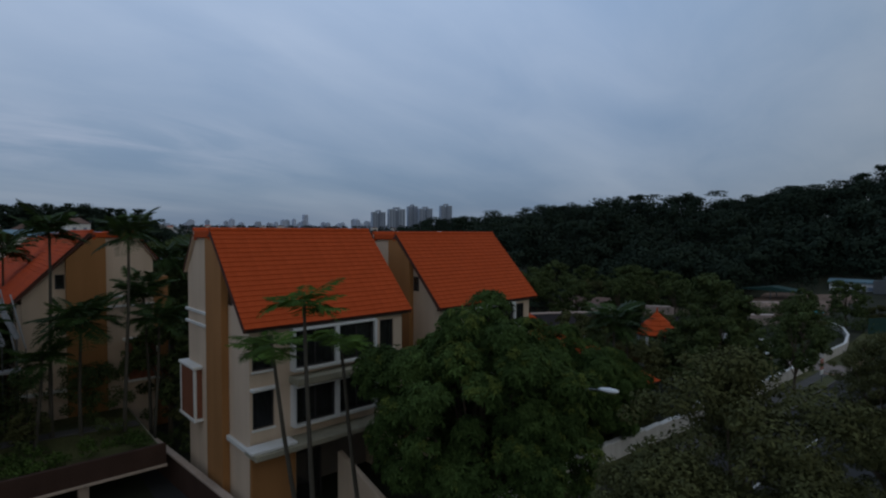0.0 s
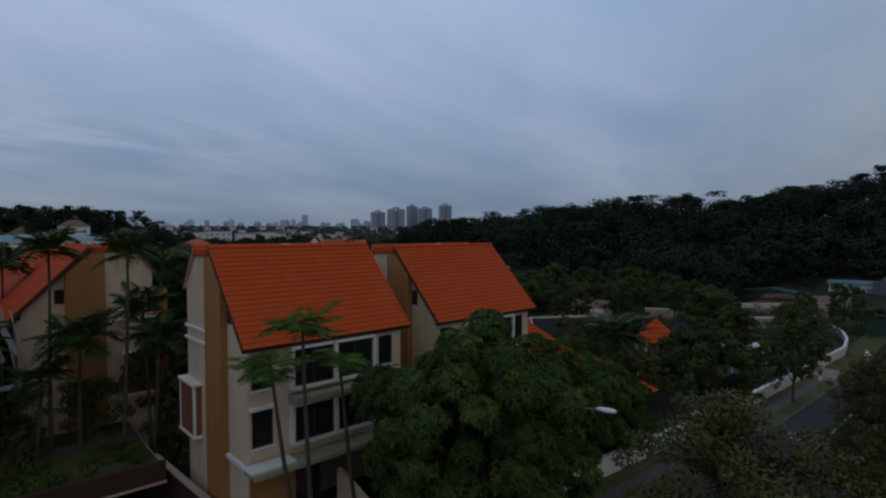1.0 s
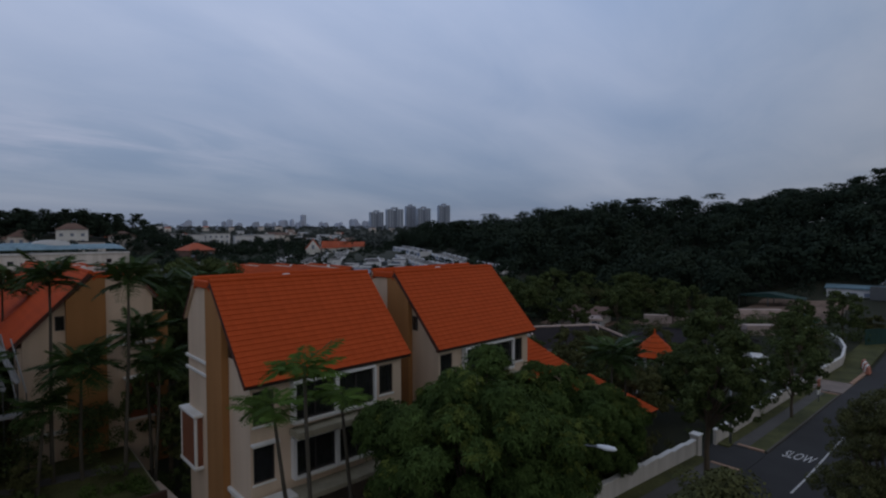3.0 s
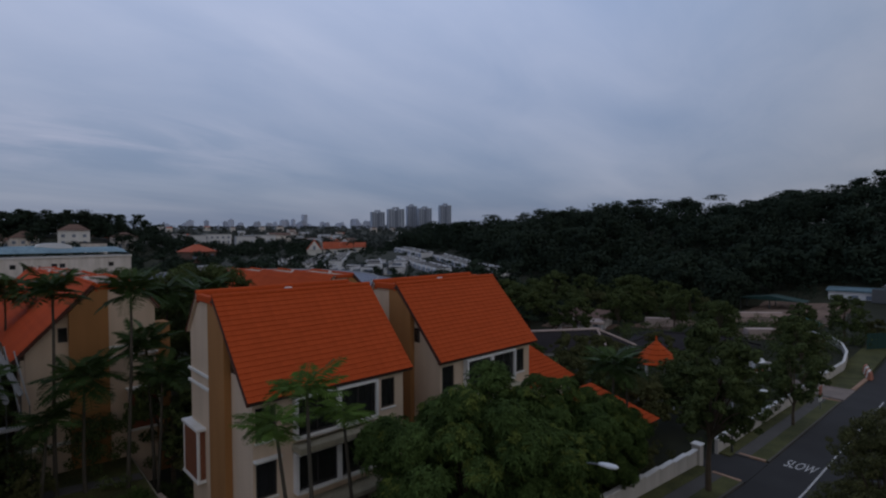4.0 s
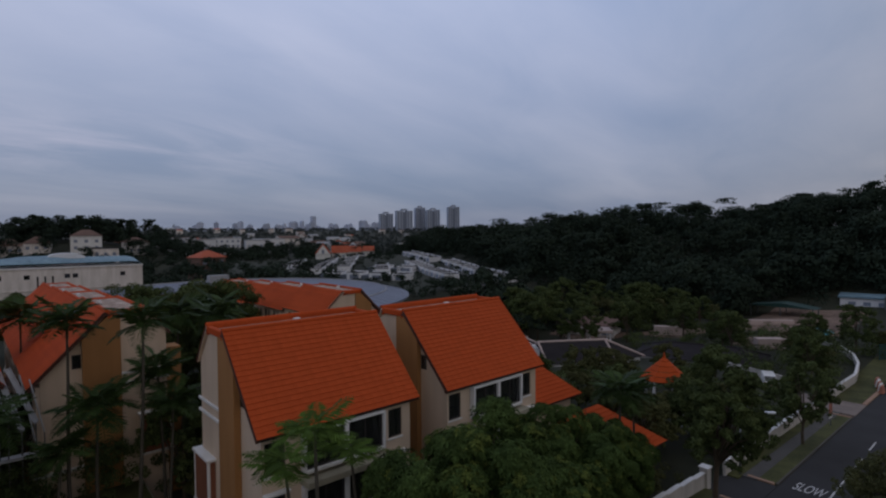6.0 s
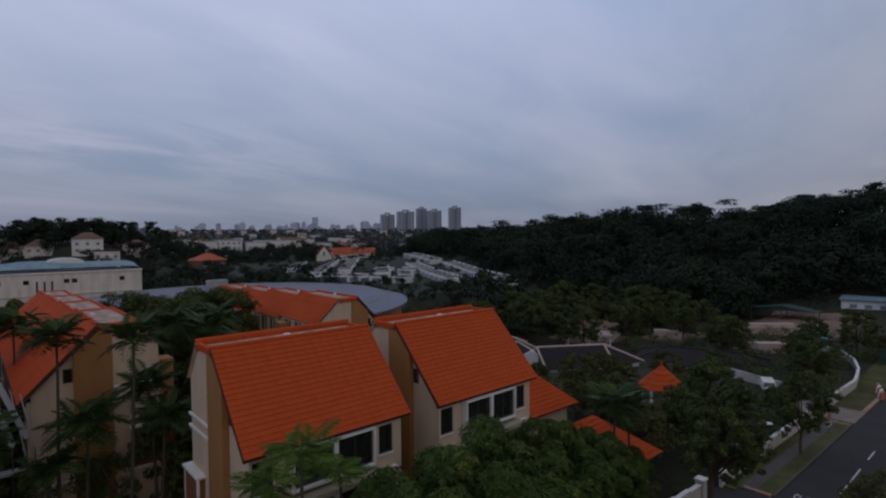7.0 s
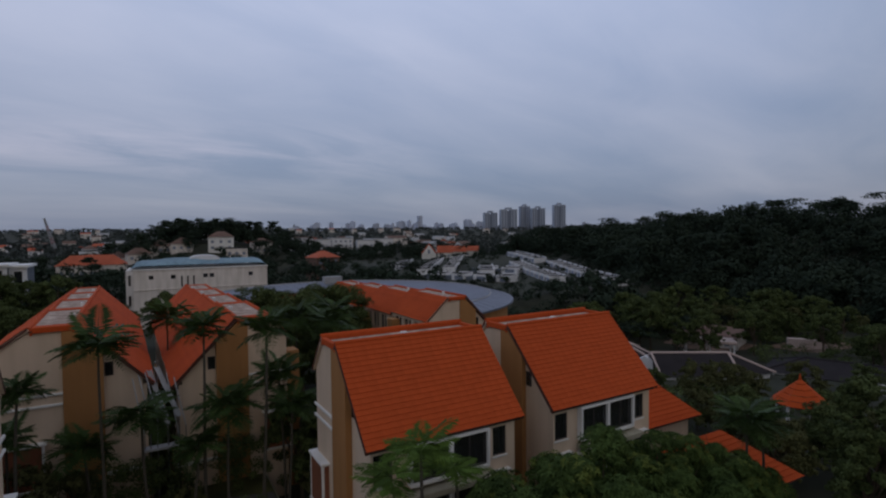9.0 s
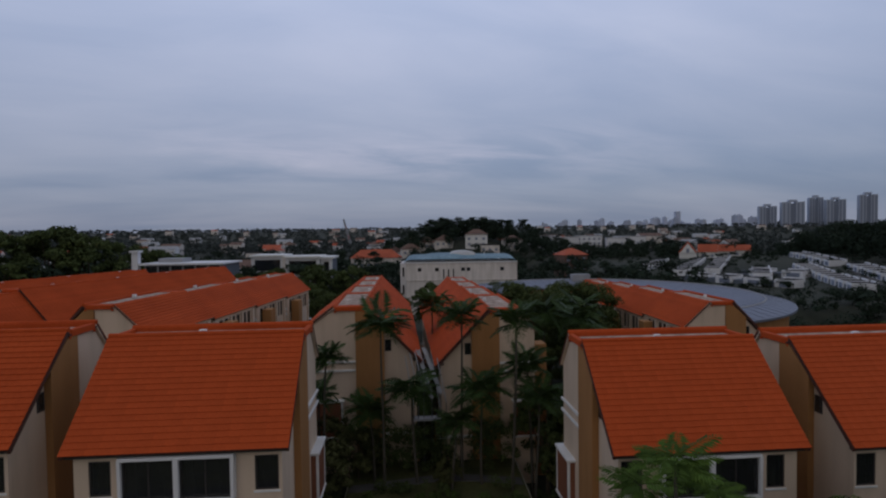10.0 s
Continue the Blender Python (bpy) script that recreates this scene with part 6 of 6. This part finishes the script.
def slate_house(x0, x1, y0, y1, zb, ze, rise, label, caps=True):
    """A low house with a dark hipped roof and pale rendered hips."""
    root = thing("bungalow", label, "house")
    part("wall", Geo().box(x0 + 0.5, x1 - 0.5, y0 + 0.5, y1 - 0.5, zb - 1, ze), M_FARWHITE, root)
    c = (y1 - y0) / 2
    ym = (y0 + y1) / 2
    r0, r1 = Vector((x0 + c, ym, ze + rise)), Vector((x1 - c, ym, ze + rise))
    A, B, C, D = (Vector(p) for p in ((x0, y0, ze), (x1, y0, ze), (x1, y1, ze), (x0, y1, ze)))
    g = Geo()
    g.face(A, B, r1, r0).face(B, C, r1).face(C, D, r0, r1).face(D, A, r0).face(D, C, B, A)
    roof = part("roof", g, M_SLATE, root, "dark slate hipped roof")
    for p, q in ((A, r0), (B, r1), (C, r1), (D, r0), (r0, r1)):
        part("hip_cap", Geo().tube([tuple(p), tuple(q)], [0.17, 0.17], 6), M_PALEPINK if caps else M_SLATE, roof, "pale rendered hip capping" if caps else "")
    return root


def wing_house():
    """A low house: one long dark roof with a verge at one end and a splayed hip at the other."""
    root = thing("bungalow", "low house with a dark slate roof and pale hips", "house")
    r0, r1 = Vector((62.0, 51.0, 0.3)), Vector((71.1, 45.4, 0.3))
    A, B, C = Vector((60.4, 47.9, -2.3)), Vector((69.5, 42.3, -2.3)), Vector((75.7, 41.4, -2.3))
    D, E = Vector((63.8, 54.4, -2.3)), Vector((76.2, 46.8, -2.3))
    g = Geo().face(A, B, r1, r0).face(B, C, r1).face(C, E, r1).face(E, D, r0, r1).face(D, A, r0).face(D, E, C, B, A)
    roof = part("roof", g, M_SLATE, root, "dark slate hipped roof")
    for p, q in ((A, r0), (B, r1), (C, r1), (E, r1), (D, r0), (r0, r1)):
        part("hip_cap", Geo().tube([tuple(p), tuple(q)], [0.17, 0.17], 6), M_PALEPINK, roof, "pale rendered hip capping")
    mid = (A + B + C + D + E) / 5
    ring = [tuple(p.lerp(mid, 0.09) - Vector((0, 0, 2.4))) for p in (A, B, C, E, D)]
    part("wall", Geo().prism(ring, (0, 0, 2.39)), M_FARWHITE, root)
    gab = [(60.6, 52.6, -2.2), (61.9, 50.1, -2.2), (61.9, 50.1, -1.0), (61.2, 51.4, -0.2), (60.6, 52.6, -1.0)]
    part("porch_gable", Geo().prism(gab, (1.2, 0.6, 0)), M_FARWHITE, root, "white rendered porch gable")


wing_house()
sm = slate_house(-5.0, 5.0, -3.2, 3.2, -1.6, 0.0, 2.0, "small low house with a dark slate roof and pale hips")
sm.matrix_basis = pose(62.5, 57.5, -2.0, 0, 0, -31)
sm = slate_house(-6.0, 6.0, -4.0, 4.0, -1.6, 0.0, 1.8, "small low house with a dark slate roof and pale hips")
sm.matrix_basis = pose(66.5, 62.5, -2.3, 0, 0, -29)
sm = slate_house(-9.5, 9.5, -4.6, 4.6, -1.6, 0.0, 1.7, "long low house with a plain dark slate roof", False)
sm.matrix_basis = pose(85.0, 37.0, -2.9, 0, 0, -70)
for a, b in (((77.7, 30.6), (74.9, 22.6)),):
    g = Geo().prism([(a[0], a[1], -3.2), (b[0], b[1], -3.2), (b[0] + 0.2, b[1], -3.2), (a[0] + 0.2, a[1], -3.2)], (0, 0, 1.75))
    solid("garden_wall", g, M_BWALL, "white garden wall beside the entrance", "wall", "structure", bevel=0.02)
shelter = thing("shelter", "open shelter with a pale flat concrete roof", "shelter", pose(86.5, 58.8, gz(86.5, 58.8), 0, 0, -48))
part("roof_slab", Geo().box(-4.2, 4.2, -1.6, 2.6, 2.3, 2.75), M_PALEPINK, shelter, bevel=0.03)
for x in (-3.8, 0, 3.8):
    for y in (-1.2, 2.2):
        part("post", Geo().box(x - 0.12, x + 0.12, y - 0.12, y + 0.12, -0.4, 2.298), M_FARWHITE, shelter)
far_house(95.5, 64.0, 10, 7, 2.6, -70, M_FARBROWN, "gable", M_STAIN, "low site house with a dull pink-brown roof", 1.4)
for x, y, w, d, h, t in ((103.2, 51.4, 5.5, 1.2, 2.0, -54), (99.7, 32.0, 4.6, 1.6, 1.7, -44), (126.0, 40.5, 9, 1.0, 1.2, -48)):
    z = gz(x, y)
    g = Geo().box(-w / 2, w / 2, -d / 2, d / 2, -0.6, h).box(-w / 2 + 1, w / 2 - 3, d / 2, d / 2 + 2.4, -0.6, h * 0.55)
    solid("retaining_wall", g, M_PALEPINK, "pale concrete retaining wall on the site", "wall", bevel=0.03, m=pose(x, y, z, 0, 0, t))


def parked_van():
    root = thing("van", "parked white van with a red bonnet by the wall", "van", pose(72.3, 23.2, gz(72.3, 23.2) + 0.05, 0, 0, 205) @ Matrix.Scale(0.78, 4))
    ring = [(-2.2, -0.85, 0.35), (2.2, -0.85, 0.35), (2.2, -0.85, 1.0), (1.5, -0.85, 1.1), (1.0, -0.85, 1.85), (-2.2, -0.85, 1.9)]
    part("body", Geo().prism(ring, (0, 1.7, 0)), M_WHITE, root, bevel=0.06)
    part("bonnet", Geo().box(1.45, 2.22, -0.86, 0.86, 0.6, 1.02), M_RED, root, "red bonnet", bevel=0.05)
    part("windscreen", Geo().prism([(1.06, -0.75, 1.8), (1.5, -0.75, 1.15), (1.53, -0.75, 1.15), (1.09, -0.75, 1.8)], (0, 1.5, 0)), M_GLASS, root)
    for x in (-1.4, 1.4):
        for y in (-0.82, 0.62):
            part("wheel", Geo().tube([(x, y, 0.33), (x, y + 0.2, 0.33)], [0.33, 0.33], 14), M_DARK, root)


parked_van()
barrier = thing("barrier", "orange and white plastic site barriers on the verge", "barrier")
for i in range(5):
    x, y = 80.5 + 1.3 * i, 13.6 + 0.35 * i
    z = road_z(x) + 0.05
    part("barrier_block", Geo().prism([(x, y, z), (x, y + 0.5, z), (x, y + 0.35, z + 0.9), (x, y + 0.15, z + 0.9)], (1.15, 0, 0)), M_ORANGE if i % 2 == 0 else M_WHITE, barrier, bevel=0.03)
sign = thing("warning_post", "pink and white striped warning post on the verge", "post", pose(59.8, 13.9, road_z(59.8)))
part("pole", Geo().tube([(0, 0, -0.3), (0, 0, 2.3)], [0.05, 0.05], 8), M_STEEL, sign)
part("panel", Geo().box(-0.4, 0.4, -0.04, 0.04, 1.3, 2.3), M_ORANGE, sign, "pale orange panel", bevel=0.01)
part("panel", Geo().box(-0.4, 0.4, -0.045, 0.045, 0.85, 1.25), M_WHITE, sign, "white panel", bevel=0.01)


# building site at the foot of the wood
def site():
    for x0, x1, y0, y1 in ((117, 152, 27, 48), (99, 115, 29.5, 38.5), (101, 114, 47.5, 57.5), (88, 101, 58, 71)):
        g = Geo()
        n = 14
        for j in range(n + 1):
            for i in range(n + 1):
                x, y = x0 + (x1 - x0) * i / n, y0 + (y1 - y0) * j / n
                e = 0.0 if 0 < i < n and 0 < j < n else 0.5
                g.v.append((x + 0.9 * noise.noise(Vector((y * 0.3, x0, 1))), y + 0.9 * noise.noise(Vector((x * 0.3, y0, 2))), gz(x, y) + 0.3 - e + 0.35 * noise.noise(Vector((x * 0.2, y * 0.2, 3)))))
        for j in range(n):
            for i in range(n):
                k = j * (n + 1) + i
                g.f.append((k, k + 1, k + n + 2, k + n + 1))
        solid("bare_ground", g, M_SAND, "bare trampled earth of a building site", "ground", "structure", smooth=True)
    root = thing("site_office", "long white two-storey site cabin with blue roof", "building", pose(155.5, 33.0, -2.2, 0, 0, 10))
    part("wall", Geo().box(0, 9, -18, 2, -1.5, 2.7), M_FARWHITE, root)
    part("roof", Geo().box(-0.4, 9.4, -18.4, 2.4, 2.702, 3.1), M_BLUEROOF, root, "blue corrugated roof")
    for i in range(6):
        part("window", Geo().box(-0.03, -0.002, -1 - i * 2.8, 0.4 - i * 2.8, 1.0, 1.9), M_TOWERW, root)
    shed = thing("site_shed", "open shed under a green sheet roof", "shed", pose(140, 43, gz(140, 43)))
    part("roof", Geo().prism([(0, -7, 2.4), (0, 0, 3.4), (0, 7, 2.4)], (5, 0, 0)), M_GREEN, shed)
    for y in (-6.5, 0, 6.3):
        part("post", Geo().box(0.2, 0.4, y, y + 0.2, -1, 2.6), M_STEEL, shed)
        part("post", Geo().box(4.5, 4.7, y, y + 0.2, -1, 2.6), M_STEEL, shed)
    hoard = thing("site_hoarding", "dark green sheet hoarding round the site", "fence")
    for i in range(14):
        a = Vector((102.5 + 0.9 * i, 18.0 - 0.5 * i, 0))
        z = gz(a.x, a.y)
        part("sheet", Geo().prism([(a.x, a.y, z - 0.5), (a.x + 0.86, a.y - 0.48, z - 0.5), (a.x + 0.89, a.y - 0.43, z - 0.5), (a.x + 0.03, a.y + 0.05, z - 0.5)], (0, 0, 2.9)), M_GREEN, hoard)
    tarp = Geo()
    for j in range(7):
        for i in range(7):
            tarp.v.append((117 + 5 * i / 6, 28 + 4 * j / 6, gz(119, 30) + 0.3 + 1.3 * math.sin(math.pi * i / 6) * math.sin(math.pi * j / 6) + 0.12 * math.sin(i * 4.0 + j)))
    tarp.f = [(j * 7 + i, j * 7 + i + 1, j * 7 + i + 8, j * 7 + i + 7) for j in range(6) for i in range(6)]
    solid("tarpaulin", tarp, M_CYAN, "blue-green tarpaulin heaped over building material", "tarpaulin", smooth=True)


site()


def lattice_crane(x, y, z, base_h, tip, label, thick=0.07, wide=0.5, jib_mat=None):
    root = thing("crane", label, "crane", pose(x, y, z))
    body = part("cab", Geo().box(-1.5, 1.5, -2, 2, 0, base_h), M_STEEL, root)
    a, b = Vector((0, 0, base_h)), Vector(tip)
    d = (b - a)
    u = d.cross(Vector((0, 0, 1))).normalized() * wide
    w = d.cross(u).normalized() * wide
    n = 10
    g, g2 = Geo(), Geo()
    for s, t in ((1, 1), (1, -1), (-1, 1), (-1, -1)):
        o = u * s + w * t
        g.tube([tuple(a + o), tuple(b + o * 0.4)], [thick, thick * 0.75], 5)
    for i in range(n):
        p, q = a.lerp(b, i / n), a.lerp(b, (i + 1) / n)
        k = 1 - 0.6 * i / n
        (g if i % 4 < 2 else g2).tube([tuple(p + (u + w) * k), tuple(q + (u * -1 + w) * k)], [thick * 0.75, thick * 0.75], 4)
        (g if i % 4 < 2 else g2).tube([tuple(p + (u - w) * k), tuple(q + (u * -1 - w) * k)], [thick * 0.75, thick * 0.75], 4)
        (g if i % 4 < 2 else g2).tube([tuple(p + (u + w) * k), tuple(q + (u - w) * k)], [thick * 0.75, thick * 0.75], 4)
    part("jib", g, jib_mat or M_ROOFPALE, root, "pale lattice jib")
    part("jib_brace", g2, M_RED, root, "red lattice braces")
    return root


lattice_crane(156, 24.5, gz(156, 24.5) + 0.0, 3.0, (5, -7, 10.5), "pale lattice crane at the building site", 0.06, 0.5)
lattice_crane(-86, 693, gz(-86, 693), 6.0, (-9, 4, 38 - gz(-86, 693)), "far lattice crane above the suburb", 0.35, 1.4)


# ---- street furniture ----
def street_lamp(px, py, hx, hy, hz, zb, label):
    root = thing("street_lamp", label, "street lamp", pose(px, py, zb))
    h = hz - zb - 0.35
    part("pole", Geo().tube([(0, 0, -0.3), (0, 0, 1.2), (0, 0, h)], [0.10, 0.08, 0.055], 10), M_STEEL, root, "grey galvanised pole", smooth=True)
    d = Vector((hx - px, hy - py, 0))
    part("arm", Geo().tube([(0, 0, h - 0.05), tuple(d * 0.5 + Vector((0, 0, h + 0.25))), tuple(d * 0.85 + Vector((0, 0, h + 0.34)))], [0.05, 0.04, 0.035], 8), M_STEEL, root)
    g = Geo()
    dn = d.normalized()
    s = Vector((-dn.y, dn.x, 0))
    ring = []
    for i, (t, r) in enumerate(((-0.36, 0.07), (-0.25, 0.13), (0.05, 0.17), (0.28, 0.14), (0.38, 0.05))):
        ring.append((t, r))
    for t, r in ring:
        for k in range(10):
            an = 2 * math.pi * k / 10
            g.v.append(tuple(d + Vector((0, 0, h + 0.37)) + dn * t + s * (r * math.cos(an)) + Vector((0, 0, 0.55 * r * math.sin(an)))))
    for i in range(len(ring) - 1):
        for k in range(10):
            a, b = i * 10 + k, i * 10 + (k + 1) % 10
            g.f.append((a, b, b + 10, a + 10))
    g.f += [tuple(range(9, -1, -1)), tuple(range(40, 50))]
    part("lamp_head", g, M_LAMPW, root, "white rounded lamp head", smooth=True)


street_lamp(16.6, 12.7, 17.25, 10.5, 6.6, 0.1, "grey street lamp with a white head over the road")
street_lamp(40.3, 14.6, 41.5, 13.1, 3.9, -0.9, "grey street lamp with a white head over the road")

# raised garden over the basement drive
solid("garden_podium", Geo().box(-4.6, 6.4, 27.2, 35.45, 1.75, 2.12), M_SLAB, "raised garden deck between the houses", "deck", "structure")
solid("podium_lawn", Geo().box(-4.5, 6.3, 27.5, 35.4, 2.122, 2.2), M_GRASS, "dark lawn on the raised garden", "lawn", "structure")
solid("podium_rear_wall", Geo().box(-4.6, 6.4, 33.5, 33.8, -0.4, 1.748), M_PODIUM, "dark wall at the back of the basement drive", "wall", "structure")
for x in (-3.6, -0.2, 3.2):
    solid("podium_column", Geo().box(x - 0.2, x + 0.2, 27.4, 27.8, -0.4, 1.748), M_CONC, "concrete column under the raised garden", "column", "structure", bevel=0.02)
pth = thing("garden_path", "grey garden path that curves across the lawn", "path", kind="structure")
g = Geo()
n = 16
for i in range(n + 1):
    x = -4.4 + 10.6 * i / n
    y = 32.2 + 0.55 * math.sin(0.45 * x + 0.8)
    g.v += [(x, y - 0.45, 2.202), (x, y + 0.45, 2.202), (x, y + 0.45, 2.25), (x, y - 0.45, 2.25)]
for i in range(n):
    for k in range(4):
        g.f.append((4 * i + k, 4 * i + (k + 1) % 4, 4 * i + 4 + (k + 1) % 4, 4 * i + 4 + k))
part("paving", g, M_PATH, pth)
solid("podium_parapet", Geo().box(-4.6, 6.4, 27.0, 27.198, 1.6, 2.55), M_PODIUM, "dark red-brown parapet along the raised garden", "wall", "structure", bevel=0.02)
mark = thing("drive_sign", "faded pale marks lettered on the dark drive parapet", "sign")
for x, w in ((-2.75, 0.1), (-2.45, 0.12), (-2.2, 0.2), (-1.94, 0.2), (-1.7, 0.16), (-1.4, 0.1)):
    part("bar", Geo().box(x, x + w, 26.985, 26.998, 1.98, 2.12), M_CONC, mark)
solid("parapet_edge", Geo().box(-4.65, 6.42, 26.94, 27.24, 1.48, 1.598), M_CONC, "pale edge under the garden parapet", "edging", "structure", bevel=0.015)
solid("garden_wall", Geo().prism([(6.55, 30.3, 0), (6.75, 30.3, 0), (7.5, 21.3, 0), (7.3, 21.3, 0)], (0, 0, 1.62)), M_PODIUM, "dark red-brown garden wall beside the house", "wall", "structure")
solid("wall_coping", Geo().prism([(6.48, 30.35, 1.622), (6.8, 30.35, 1.622), (7.56, 21.25, 1.622), (7.24, 21.25, 1.622)], (0, 0, 0.1)), M_CONC, "pale coping on the garden wall", "coping", "structure", bevel=0.015)
solid("basement_drive", Geo().box(-4.9, 7.2, 12.6, 33.4, 0.0, 0.3), M_ASPHALT, "dark asphalt drive between the houses", "driveway", "structure")


# pale metal chutes and rails that slope down between the two lane terraces
def chutes():
    root = thing("metal_chute", "pale grey metal chutes with thin rails between terraces", "chute")
    for dx, top, foot in ((0.0, (-0.15, 36.0, 9.6), (0.75, 34.9, 6.6)), (0.5, (0.25, 36.2, 9.7), (1.35, 35.0, 6.9))):
        a, b = Vector(top), Vector(foot)
        g = Geo()
        for s, h in ((-0.11, 0.0), (0.11, 0.0)):
            g.tube([tuple(a + Vector((s, 0, 0.1))), tuple(b + Vector((s, 0, 0.1)))], [0.035, 0.035], 6)
        part("rail", g, M_CHUTE, root)
        part("chute", Geo().prism([tuple(a + Vector((-0.1, 0, 0))), tuple(a + Vector((0.1, 0, 0))), tuple(b + Vector((0.1, 0, 0))), tuple(b + Vector((-0.1, 0, 0)))], (0, 0, 0.05)), M_CHUTE, root)
        part("post", Geo().tube([tuple(b), (b.x, b.y, 0.2)], [0.04, 0.04], 6), M_STEEL, root)
        part("post", Geo().tube([tuple(a), (a.x, a.y, 0.2)], [0.04, 0.04], 6), M_STEEL, root)
    for x, top, foot in ((-1.0, 9.4, 6.2), (-0.7, 9.6, 7.0), (-0.35, 9.7, 7.2), (0.75, 9.5, 6.0), (1.15, 9.2, 6.4)):
        part("rail", Geo().tube([(x, 35.5, top), (x + 0.55, 34.8, foot)], [0.035, 0.035], 6), M_CHUTE, root)
        part("post", Geo().tube([(x + 0.55, 34.8, foot), (x + 0.55, 34.8, 0.2)], [0.03, 0.03], 6), M_STEEL, root)
    part("landing", Geo().box(-0.6, 1.5, 34.7, 35.3, 5.2, 5.34), M_CHUTE, root, "grey metal landing")


chutes()
